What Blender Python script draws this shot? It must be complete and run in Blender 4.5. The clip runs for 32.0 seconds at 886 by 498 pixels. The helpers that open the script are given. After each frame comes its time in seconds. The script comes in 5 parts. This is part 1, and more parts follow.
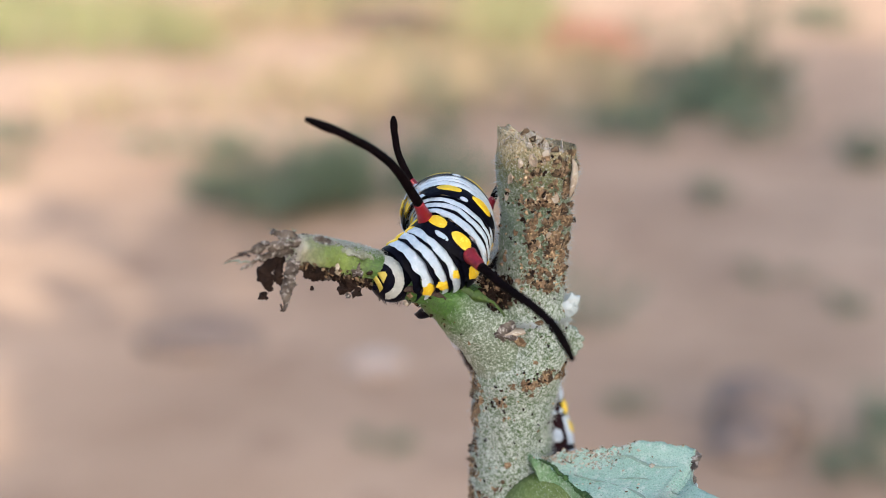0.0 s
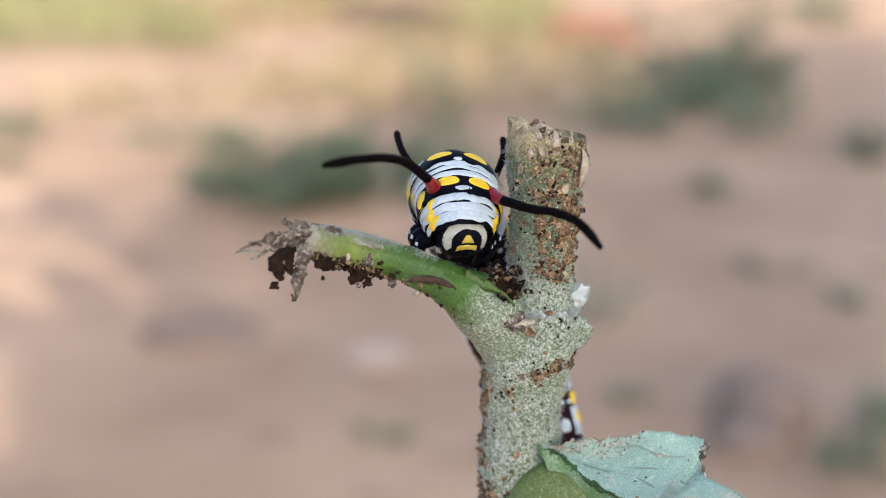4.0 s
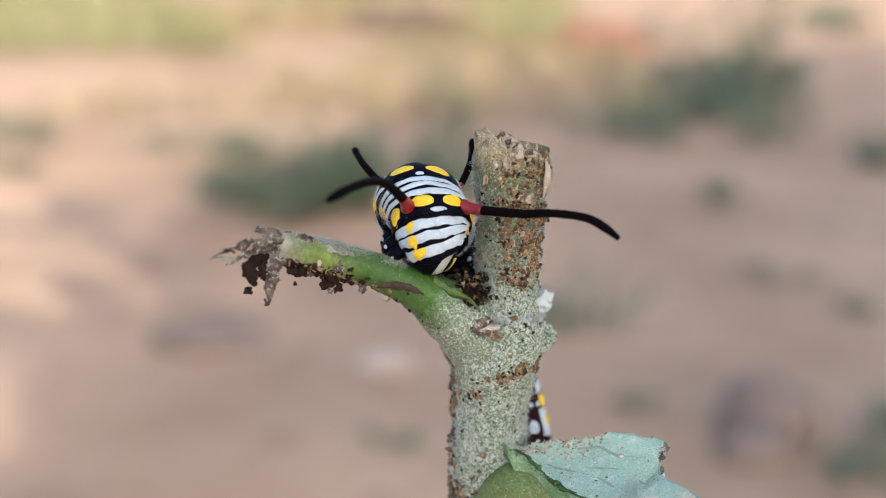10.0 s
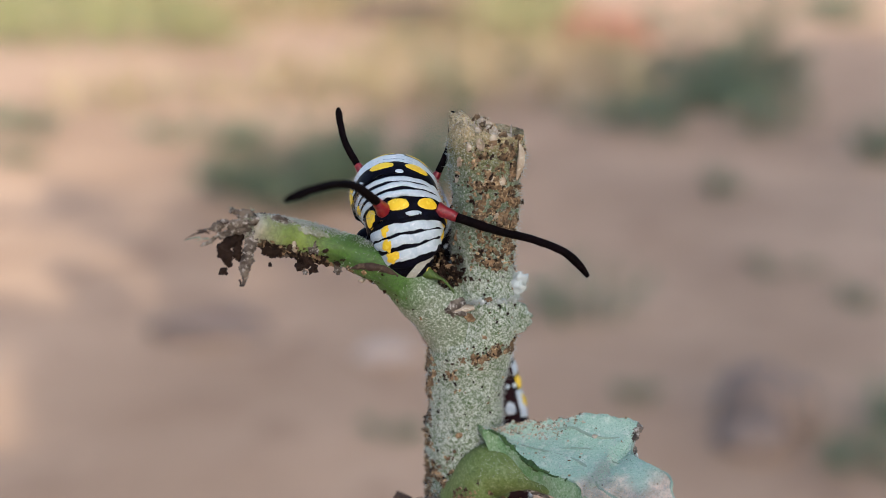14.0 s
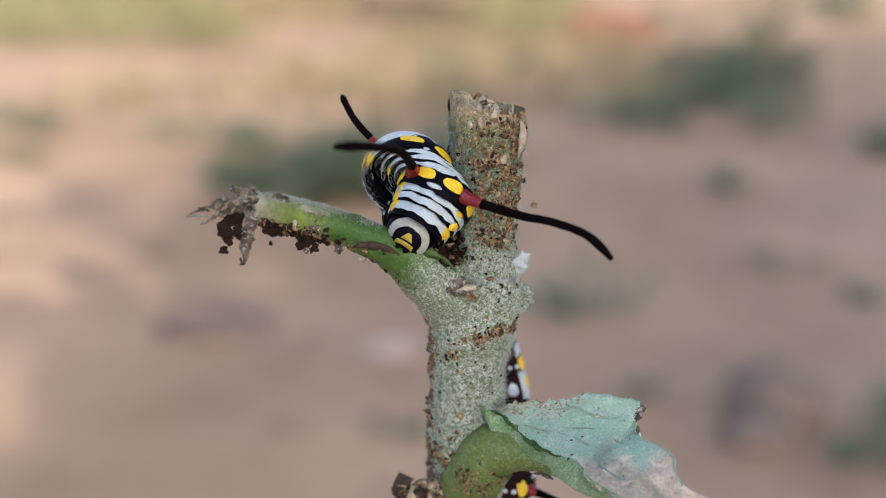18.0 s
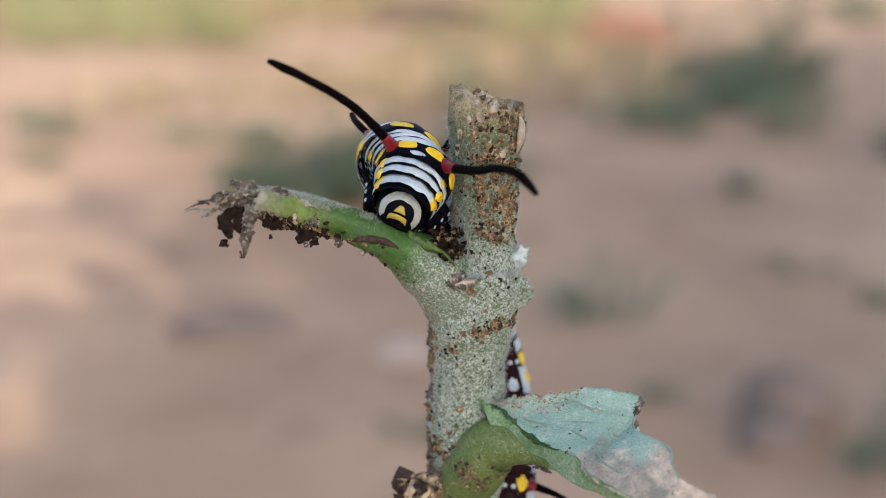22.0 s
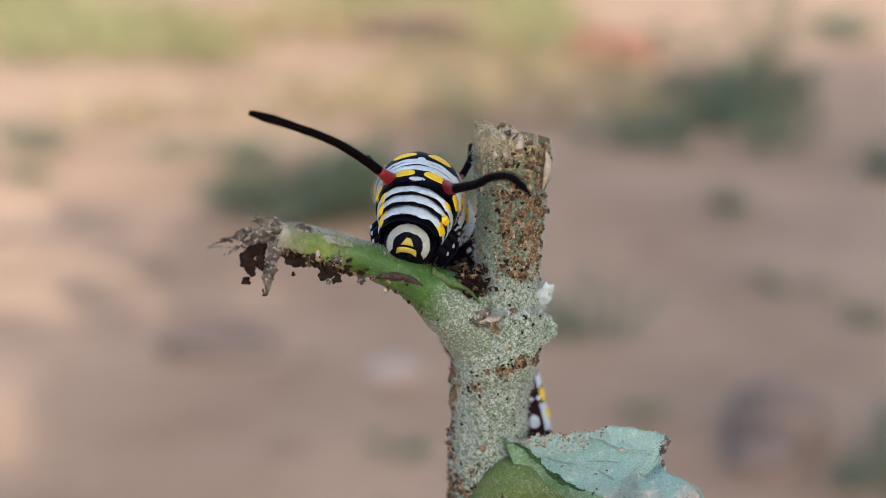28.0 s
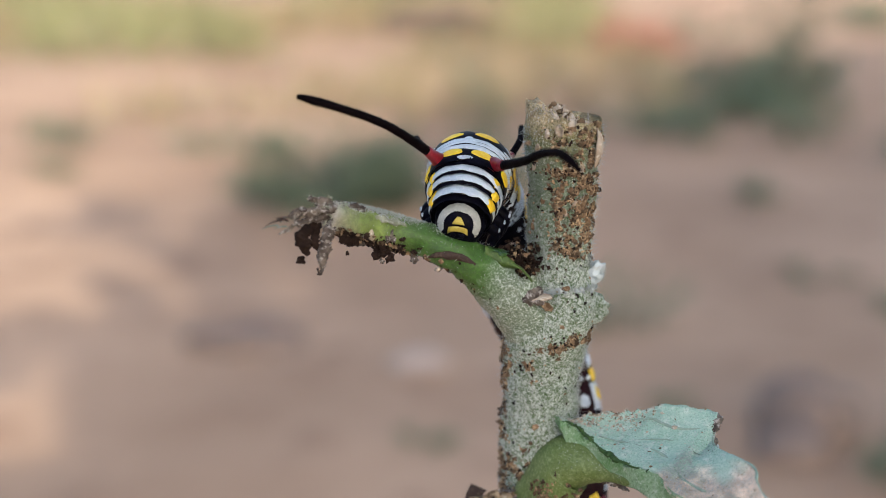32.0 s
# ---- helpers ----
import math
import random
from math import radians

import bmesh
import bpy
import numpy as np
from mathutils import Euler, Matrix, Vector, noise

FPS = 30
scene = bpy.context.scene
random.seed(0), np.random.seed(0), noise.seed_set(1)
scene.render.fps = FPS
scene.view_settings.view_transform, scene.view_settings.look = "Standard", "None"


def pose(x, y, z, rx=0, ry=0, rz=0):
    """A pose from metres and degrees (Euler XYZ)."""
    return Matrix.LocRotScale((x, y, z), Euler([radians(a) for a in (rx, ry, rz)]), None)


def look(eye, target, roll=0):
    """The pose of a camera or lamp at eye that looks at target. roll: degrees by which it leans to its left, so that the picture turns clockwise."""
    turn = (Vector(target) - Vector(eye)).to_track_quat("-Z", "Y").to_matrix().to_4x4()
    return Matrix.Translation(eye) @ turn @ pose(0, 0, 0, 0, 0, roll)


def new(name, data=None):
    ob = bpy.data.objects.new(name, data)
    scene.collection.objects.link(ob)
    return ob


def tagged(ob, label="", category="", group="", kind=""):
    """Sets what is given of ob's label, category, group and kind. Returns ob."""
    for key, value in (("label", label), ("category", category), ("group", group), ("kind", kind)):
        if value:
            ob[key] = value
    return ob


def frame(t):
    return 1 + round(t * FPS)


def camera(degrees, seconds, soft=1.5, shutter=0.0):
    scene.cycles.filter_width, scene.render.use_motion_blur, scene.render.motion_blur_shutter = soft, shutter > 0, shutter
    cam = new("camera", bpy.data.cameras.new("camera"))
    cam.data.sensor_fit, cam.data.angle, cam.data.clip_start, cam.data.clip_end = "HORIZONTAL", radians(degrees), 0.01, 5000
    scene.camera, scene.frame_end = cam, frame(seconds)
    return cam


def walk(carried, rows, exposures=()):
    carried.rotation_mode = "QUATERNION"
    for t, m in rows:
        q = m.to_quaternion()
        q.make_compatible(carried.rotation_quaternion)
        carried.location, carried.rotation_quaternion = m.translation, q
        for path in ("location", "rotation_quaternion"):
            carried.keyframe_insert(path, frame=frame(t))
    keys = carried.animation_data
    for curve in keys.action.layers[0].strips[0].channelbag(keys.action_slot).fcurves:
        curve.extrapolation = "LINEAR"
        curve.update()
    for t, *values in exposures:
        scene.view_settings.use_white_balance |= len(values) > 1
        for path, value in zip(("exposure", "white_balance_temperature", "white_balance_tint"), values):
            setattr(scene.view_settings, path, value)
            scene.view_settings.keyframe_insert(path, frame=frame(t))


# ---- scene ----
# One place in millimetres about a node of the plant, set 0.45 m over the soil.
PATH = [
    (0, -0.00650, -0.08144, 0.48119, -0.000, -17.000, -0.000),
    (0.5, -0.00682, -0.08131, 0.48158, -0.009, -17.043, -0.300),
    (1, -0.00763, -0.08137, 0.48127, -0.036, -17.150, -0.247),
    (1.5, -0.00827, -0.08172, 0.48030, 0.044, -17.204, -0.233),
    (2, -0.00763, -0.08180, 0.48031, 0.115, -17.272, -0.294),
    (2.5, -0.00744, -0.08165, 0.48087, 0.210, -17.323, -0.220),
    (4.5, -0.00689, -0.08203, 0.48122, 0.004, -17.288, -0.090),
    (5, -0.00471, -0.08252, 0.48160, 0.154, -17.171, -0.137),
    (5.5, -0.00581, -0.08280, 0.48163, 0.115, -17.096, -0.149),
    (6, -0.00467, -0.08287, 0.48110, 0.254, -17.058, -0.090),
    (6.5, -0.00422, -0.08246, 0.48172, 0.242, -17.011, 0.028),
    (7, -0.00373, -0.08269, 0.48233, 0.214, -16.915, -0.104),
    (7.5, -0.00394, -0.08291, 0.48274, 0.279, -16.892, -0.073),
    (8, -0.00357, -0.08250, 0.48447, 0.126, -16.659, -0.025),
    (8.5, -0.00194, -0.08381, 0.48331, 0.148, -16.809, -0.141),
    (9, -0.00217, -0.08495, 0.48262, 0.357, -16.762, -0.070),
    (9.5, -0.00315, -0.08522, 0.48225, 0.480, -16.869, -0.181),
    (10, -0.00403, -0.08506, 0.48215, 0.640, -17.002, -0.158),
    (10.5, -0.00372, -0.08555, 0.48263, 0.791, -17.150, -0.094),
    (11, -0.00502, -0.08585, 0.48148, 0.889, -17.375, -0.099),
    (11.5, -0.00566, -0.08584, 0.48185, 0.912, -17.406, -0.170),
    (12, -0.00479, -0.08599, 0.48213, 0.822, -17.493, -0.169),
    (12.5, -0.00389, -0.08553, 0.48180, 0.718, -17.530, -0.152),
    (13, -0.00355, -0.08536, 0.48101, 0.701, -17.533, -0.091),
    (13.5, -0.00209, -0.08509, 0.48178, 0.707, -17.399, -0.174),
    (14, -0.00203, -0.08588, 0.48170, 0.723, -17.431, -0.178),
    (14.5, -0.00172, -0.08610, 0.48130, 0.553, -17.496, -0.123),
    (15, -0.00178, -0.08668, 0.48003, 0.721, -17.641, -0.095),
    (15.5, -0.00243, -0.08657, 0.48051, 0.619, -17.672, -0.026),
    (17.5, -0.00176, -0.08588, 0.48073, 0.839, -17.553, 0.102),
    (18, -0.00168, -0.08593, 0.48017, 0.960, -17.482, 0.025),
    (18.5, -0.00189, -0.08596, 0.48033, 1.081, -17.349, -0.051),
    (19, -0.00167, -0.08628, 0.47985, 1.326, -17.324, 0.033),
    (19.5, -0.00150, -0.08614, 0.48091, 1.493, -17.285, 0.109),
    (20, -0.00211, -0.08656, 0.47988, 1.561, -17.430, 0.067),
    (20.5, -0.00150, -0.08679, 0.47896, 1.629, -17.475, 0.109),
    (21, -0.00085, -0.08644, 0.48006, 1.717, -17.361, 0.150),
    (21.5, -0.00079, -0.08621, 0.48021, 1.758, -17.298, 0.196),
    (22, -0.00048, -0.08657, 0.47963, 1.683, -17.307, 0.109),
    (22.5, -0.00061, -0.08670, 0.47940, 1.652, -17.285, 0.113),
    (23, -0.00089, -0.08679, 0.47991, 1.649, -17.253, 0.187),
    (23.5, -0.00119, -0.08681, 0.47937, 1.637, -17.282, 0.133),
    (24, 0.00002, -0.08685, 0.47906, 1.458, -17.400, 0.070),
    (24.5, -0.00045, -0.08644, 0.47938, 1.616, -17.370, 0.117),
    (25, 0.00012, -0.08475, 0.48088, 1.435, -17.110, 0.297),
    (25.5, 0.00012, -0.08377, 0.48069, 1.382, -16.948, 0.277),
    (26, -0.00156, -0.08331, 0.48108, 1.264, -16.774, 0.242),
    (26.5, -0.00229, -0.08388, 0.48074, 1.076, -16.657, 0.258),
    (28.5, -0.00353, -0.08507, 0.48076, 1.143, -16.529, -0.305),
    (29, -0.00279, -0.08515, 0.48193, 1.489, -16.468, -0.234),
    (29.5, -0.00265, -0.08510, 0.48188, 1.767, -16.466, -0.311),
    (30, -0.00320, -0.08538, 0.48073, 1.730, -16.637, -0.285),
    (30.5, -0.00374, -0.08617, 0.48029, 2.259, -16.667, -0.138),
    (31, -0.00362, -0.08559, 0.48079, 2.253, -16.701, -0.152),
    (31.5, -0.00228, -0.08454, 0.48240, 2.097, -16.448, 0.165),
    (32, -0.00541, -0.08559, 0.47989, 2.065, -16.920, 0.455),
]
cam = camera(40.0, 32.0, soft=0.55)
cam.data.dof.use_dof = True
cam.data.dof.aperture_fstop = 18.5
EXPOSURES = [(0, 1.43), (9.8, 1.43), (10.6, 1.13), (32, 1.09)]
walk(cam, [(t, pose(x, y, z, 90 + pitch, roll, yaw)) for t, x, y, z, yaw, pitch, roll in PATH], EXPOSURES)

# ---- light: open shade from an added tree, sun on the ground farther off ----
SUN_AZ, SUN_EL = (0.5, -0.86), radians(38)
world = bpy.data.worlds.new("sky")
scene.world = world
world.use_nodes = True
wn = world.node_tree.nodes
sky = wn.new("ShaderNodeTexSky")
sky.sky_type = "NISHITA"
sky.sun_disc = False
sky.sun_elevation = SUN_EL
sky.sun_rotation = math.atan2(SUN_AZ[0], SUN_AZ[1])
sky.air_density, sky.dust_density = 1.0, 3.0
world.node_tree.links.new(sky.outputs[0], wn["Background"].inputs[0])
wn["Background"].inputs[1].default_value = 0.15
sun_data = bpy.data.lights.new("sun", "SUN")
sun_data.energy, sun_data.angle, sun_data.color = 1.7, radians(0.53), (1.0, 0.90, 0.76)
sun = new("sun", sun_data)
sun.matrix_world = look((0, 0, 0), (-SUN_AZ[0] * math.cos(SUN_EL), -SUN_AZ[1] * math.cos(SUN_EL), -math.sin(SUN_EL)))

NODE = Vector((0, 0, 0.45))
MM = 0.001


def mm(x, y, z):
    return NODE + Vector((x, y, z)) * MM


# ---- materials ----
def mat(name, colour, rough=0.6, second=None, scale=400.0, third=None, scale3=2000.0, bump=0.3, depth=0.0002, metal=0.0, spec=0.4, sss=0.0, coat=0.0, sharp=0.2, along=(), t3=(0.52, 0.72), warp=0.0, grain=None, felted=True, mottle=0.0):
    """A surface with variation at two scales and fine relief. Scales are per metre."""
    m = bpy.data.materials.new(name)
    m.use_nodes = True
    nt, b = m.node_tree, m.node_tree.nodes["Principled BSDF"]
    link = nt.links.new
    b.inputs["Roughness"].default_value = rough
    b.inputs["Metallic"].default_value = metal
    b.inputs["Specular IOR Level"].default_value = spec
    b.inputs["Coat Weight"].default_value = coat
    b.inputs["Coat Roughness"].default_value = 0.25
    if sss:
        b.inputs["Subsurface Weight"].default_value = sss
        b.inputs["Subsurface Radius"].default_value = (0.6, 0.5, 0.4)
        b.inputs["Subsurface Scale"].default_value = 0.001
    tc = nt.nodes.new("ShaderNodeTexCoord")

    def noisy(sc, detail=4.0, rough_=0.6):
        n = nt.nodes.new("ShaderNodeTexNoise")
        n.inputs["Scale"].default_value = sc
        n.inputs["Detail"].default_value = detail
        n.inputs["Roughness"].default_value = rough_
        link(tc.outputs["Object"], n.inputs["Vector"])
        return n

    def ramp(n, lo, hi):
        r = nt.nodes.new("ShaderNodeMapRange")
        r.inputs["From Min"].default_value, r.inputs["From Max"].default_value = lo, hi
        link(n.outputs["Fac"], r.inputs["Value"])
        return r

    def mixed(fac, a, c):
        x = nt.nodes.new("ShaderNodeMix")
        x.data_type = "RGBA"
        link(fac, x.inputs["Factor"])
        if isinstance(a, tuple):
            x.inputs["A"].default_value = (*a, 1)
        else:
            link(a, x.inputs["A"])
        x.inputs["B"].default_value = (*c, 1)
        return x.outputs["Result"]

    n1, n2 = noisy(scale), noisy(scale3)
    n2.inputs["Distortion"].default_value = warp
    col = mixed(ramp(n1, 0.5 - sharp, 0.5 + sharp).outputs[0], colour, second or tuple(c * 0.75 for c in colour))
    col = mixed(ramp(n2, *t3).outputs[0], col, third or tuple(min(1, c * 1.2) for c in colour))
    if grain:
        # fine felt: dark pits and pale tips
        n4 = noisy(grain[0], 3.0, 0.75)

    def felt(below):
        below = mixed(ramp(n4, 0.46, 0.28).outputs[0], below, grain[1])
        return mixed(ramp(n4, 0.55, 0.74).outputs[0], below, grain[2])

    if grain and not felted:
        col = felt(col)
    for way, lo, hi, colour4, rag in along:
        # another growth of the same surface beyond a place along it, with a ragged border
        sep = nt.nodes.new("ShaderNodeVectorMath")
        sep.operation = "DOT_PRODUCT"
        link(tc.outputs["Object"], sep.inputs[0])
        sep.inputs[1].default_value = way
        add = nt.nodes.new("ShaderNodeMath")
        add.operation = "MULTIPLY_ADD"
        link(n1.outputs["Fac"], add.inputs[0])
        add.inputs[1].default_value = rag
        link(sep.outputs["Value"], add.inputs[2])
        mr = nt.nodes.new("ShaderNodeMapRange")
        link(add.outputs[0], mr.inputs["Value"])
        mr.inputs["From Min"].default_value, mr.inputs["From Max"].default_value = lo + rag / 2, hi + rag / 2
        over = nt.nodes.new("ShaderNodeMix")
        over.data_type = "RGBA"
        link(mr.outputs[0], over.inputs["Factor"])
        link(col, over.inputs["A"])
        growth = mixed(ramp(n2, 0.4, 0.65).outputs[0], colour4, tuple(min(1, c * 1.7) for c in colour4))
        growth = mixed(ramp(n1, 0.56, 0.80).outputs[0], growth, tuple(c * 0.5 for c in colour4))
        growth = mixed(ramp(n1, 0.44, 0.22).outputs[0], growth, tuple(min(1, c * 1.9) for c in colour4))
        link(growth, over.inputs["B"])
        col = over.outputs["Result"]
    if grain and felted:
        col = felt(col)
    if mottle:
        # crumbs differ from one to the next
        geo, hue = nt.nodes.new("ShaderNodeNewGeometry"), nt.nodes.new("ShaderNodeHueSaturation")
        spread = nt.nodes.new("ShaderNodeMapRange")
        link(geo.outputs["Random Per Island"], spread.inputs["Value"])
        spread.inputs["To Min"].default_value, spread.inputs["To Max"].default_value = 1 - mottle, 1 + mottle
        link(spread.outputs[0], hue.inputs["Value"])
        link(col, hue.inputs["Color"])
        col = hue.outputs["Color"]
    link(col, b.inputs["Base Color"])
    rr = nt.nodes.new("ShaderNodeMapRange")
    link(n2.outputs["Fac"], rr.inputs["Value"])
    rr.inputs["To Min"].default_value, rr.inputs["To Max"].default_value = max(0.05, rough - 0.12), min(1, rough + 0.12)
    link(rr.outputs[0], b.inputs["Roughness"])
    if bump:
        bn = nt.nodes.new("ShaderNodeBump")
        bn.inputs["Strength"].default_value = bump
        bn.inputs["Distance"].default_value = depth
        link((n4 if grain else n2).outputs["Fac"], bn.inputs["Height"])
        link(bn.outputs[0], b.inputs["Normal"])
    return m


WOOLLY = dict(rough=0.92, second=(0.21, 0.275, 0.175), scale=420, third=(0.64, 0.72, 0.67), scale3=4000, bump=1.0, depth=0.0004, spec=0.15, t3=(0.40, 0.62), warp=1.0)
M_STEM = mat("woolly_stem", (0.085, 0.16, 0.055), **WOOLLY, along=[((0, 0, 1), 0.4525, 0.4565, (0.14, 0.19, 0.13), 0.003), ((0, 0, 1), 0.4592, 0.4622, (0.17, 0.165, 0.08), 0.003), ((0, 0, 1), 0.4618, 0.4634, (0.38, 0.31, 0.19), 0.002)], grain=(6500, (0.03, 0.08, 0.02), (0.78, 0.83, 0.80)))
M_STALK = mat("green_stalk", (0.11, 0.165, 0.09), **dict(WOOLLY, bump=0.6, rough=0.42, spec=0.5, coat=0.25, second=(0.17, 0.22, 0.155), third=(0.46, 0.53, 0.49), t3=(0.49, 0.63)), grain=(6500, (0.035, 0.07, 0.03), (0.72, 0.78, 0.74)), felted=False, along=[((-0.75, 0, 0.66), 0.3008, 0.3025, (0.028, 0.085, 0.006), 0.005), ((1, 0, 0), -0.0105, -0.0135, (0.115, 0.165, 0.034), 0.005), ((1, 0, 0), -0.0142, -0.0168, (0.24, 0.22, 0.19), 0.003)])
M_DEEP = mat("torn_green", (0.028, 0.06, 0.008), 0.5, (0.05, 0.10, 0.014), 900, (0.09, 0.15, 0.035), 3500, 0.5, 0.0001)
M_LEAF = mat("waxy_leaf", (0.225, 0.40, 0.305), 0.5, (0.34, 0.49, 0.405), 330, (0.52, 0.60, 0.53), 1300, 0.6, 0.0002, sss=0.1, grain=(8000, (0.09, 0.17, 0.12), (0.50, 0.60, 0.58)), along=[((0, 1, 0), -0.0066, -0.0086, (0.44, 0.35, 0.28), 0.007)])
M_RIB = mat("leaf_rib_green", (0.068, 0.11, 0.02), 0.55, (0.10, 0.145, 0.04), 260, (0.17, 0.22, 0.10), 2600, 0.4, 0.00012, grain=(5000, (0.035, 0.06, 0.012), (0.20, 0.25, 0.12)), sss=0.1, along=[((1, 0, 0), 0.0045, 0.0085, (0.17, 0.22, 0.10), 0.003)])
M_SILVER = mat("silvery_bark", (0.30, 0.32, 0.25), 0.85, (0.13, 0.14, 0.09), 900, (0.50, 0.49, 0.45), 2600, 0.8, 0.0003, spec=0.2)
M_UNDER = mat("turned_leaf", (0.085, 0.225, 0.055), 0.6, (0.24, 0.36, 0.23), 420, (0.34, 0.42, 0.32), 1600, 0.8, 0.0003, grain=(6000, (0.045, 0.11, 0.03), (0.50, 0.58, 0.50)))
M_LEAFEDGE = mat("cut_leaf_edge", (0.014, 0.045, 0.008), 0.6, (0.035, 0.09, 0.015), 600, None, 3000, 0.6, 0.0002)
M_DRY = mat("dry_fibre", (0.19, 0.16, 0.135), 0.85, (0.04, 0.03, 0.025), 800, (0.58, 0.55, 0.52), 3000, 1.0, 0.0004, spec=0.25, sharp=0.14)
M_PALE = mat("papery_scale", (0.44, 0.39, 0.32), 0.7, (0.28, 0.22, 0.16), 900, (0.58, 0.54, 0.47), 3000, 0.5, 0.0002, spec=0.3, mottle=0.3)
M_BROWN = mat("brown_crumb", (0.20, 0.135, 0.08), 0.9, (0.07, 0.045, 0.028), 900, (0.38, 0.29, 0.18), 2500, 0.8, 0.0002, spec=0.2, mottle=0.7)
M_DARK = mat("dark_crumb", (0.010, 0.006, 0.005), 0.75, (0.026, 0.016, 0.012), 900, None, 2500, 0.6, 0.0002, spec=0.08, mottle=0.5)
M_WOOL = mat("white_wool", (0.40, 0.45, 0.45), 0.95, (0.34, 0.37, 0.34), 900, None, 3000, 0.2, 0.0001, spec=0.15)
M_TUFT = mat("white_tuft", (0.47, 0.54, 0.57), 0.95, (0.38, 0.44, 0.45), 900, (0.42, 0.44, 0.40), 2200, 0.8, 0.0003, spec=0.15)
M_WHITE = mat("white_skin", (0.47, 0.56, 0.63), 0.42, (0.29, 0.37, 0.46), 800, (0.53, 0.57, 0.64), 3600, 0.4, 0.00015, sss=0.08, spec=0.5)
M_GREYW = mat("head_white", (0.38, 0.40, 0.38), 0.5, (0.27, 0.29, 0.27), 900, (0.48, 0.49, 0.46), 4500, 0.4, 0.00012, sss=0.1)
M_BLACK = mat("black_skin", (0.002, 0.002, 0.003), 0.36, (0.003, 0.003, 0.008), 700, (0.005, 0.006, 0.014), 3000, 0.3, 0.0001, spec=0.03)
M_YELLOW = mat("yellow_spot", (0.72, 0.50, 0.015), 0.45, (0.62, 0.40, 0.01), 900, (0.80, 0.62, 0.08), 3500, 0.25, 0.0001, sss=0.1)
M_RED = mat("crimson_base", (0.21, 0.007, 0.016), 0.35, (0.10, 0.004, 0.010), 600, (0.29, 0.018, 0.028), 3000, 0.3, 0.0001)
M_HORN = mat("black_velvet", (0.002, 0.0015, 0.0015), 0.6, (0.004, 0.002, 0.003), 900, (0.007, 0.005, 0.005), 4500, 0.5, 0.00015, spec=0.02)
M_FACE = mat("face_yellow", (0.42, 0.33, 0.05), 0.5, (0.32, 0.25, 0.04), 900, (0.50, 0.42, 0.10), 3500, 0.3, 0.0001)
M_MAROON = mat("maroon_belly", (0.016, 0.004, 0.006), 0.4, (0.008, 0.003, 0.005), 900, None, 3000, 0.3, 0.0001, spec=0.06)
# Mottled soil; its patch contrast is raised to stand in for dappled shade too.
M_SOIL = mat("red_soil", (0.345, 0.226, 0.148), 0.95, (0.49, 0.335, 0.225), 2.2, (0.265, 0.166, 0.11), 9.0, 0.6, 0.01, spec=0.15, sharp=0.13)
M_STRAW = mat("dry_grass", (0.36, 0.28, 0.16), 0.8, (0.28, 0.23, 0.12), 8, None, 40, 0.0)
M_WEED = mat("weed_green", (0.13, 0.165, 0.10), 0.6, (0.105, 0.14, 0.08), 12, (0.17, 0.20, 0.125), 60, 0.0)
M_GRASS = mat("grass_green", (0.23, 0.24, 0.105), 0.7, (0.30, 0.28, 0.14), 8, None, 40, 0.0)
M_STONE = mat("grey_stone", (0.185, 0.135, 0.108), 0.85, (0.225, 0.165, 0.132), 20, None, 120, 0.6, 0.002)
M_LIT_PATCH = mat("lit_patch", (0.50, 0.40, 0.33), 0.85, (0.42, 0.32, 0.26), 20, None, 120, 0.6, 0.002)
M_REDDISH = mat("red_earth", (0.30, 0.13, 0.09), 0.95, (0.22, 0.10, 0.07), 12, None, 60, 0.6, 0.004)
M_BARK = mat("bark", (0.14, 0.10, 0.07), 0.9, (0.09, 0.06, 0.045), 10, None, 60, 0.8, 0.01)
M_TREE = mat("tree_leaf", (0.06, 0.10, 0.03), 0.5, (0.04, 0.08, 0.025), 3, None, 20, 0.0)


# ---- mesh helpers ----
def mesh_of(name, verts, faces, material, smooth=True):
    me = bpy.data.meshes.new(name)
    me.from_pydata([tuple(v) for v in verts], [], faces)
    me.materials.append(material)
    if smooth:
        me.polygons.foreach_set("use_smooth", [True] * len(me.polygons))
    me.update()
    return me


def part(name, me, parent, label=""):
    ob = new(name, me)
    ob.parent = parent
    if label:
        ob["label"] = label
    return ob


def thing(name, place, label, category, group="", kind=""):
    ob = new(name)
    ob.empty_display_size = 0.01
    ob.location = place
    return tagged(ob, label, category, group, kind)


def spline(points, n):
    """n places evenly in parameter along a smooth line through points."""
    p = [np.array(q, float) for q in points]
    p = [2 * p[0] - p[1]] + p + [2 * p[-1] - p[-2]]
    out = []
    for k in range(n):
        f = k / (n - 1) * (len(p) - 3)
        i = min(int(f), len(p) - 4)
        t = f - i
        a, b, c, d = p[i:i + 4]
        out.append(0.5 * (2 * b + (c - a) * t + (2 * a - 5 * b + 4 * c - d) * t * t + (3 * b - a - 3 * c + d) * t ** 3))
    return out


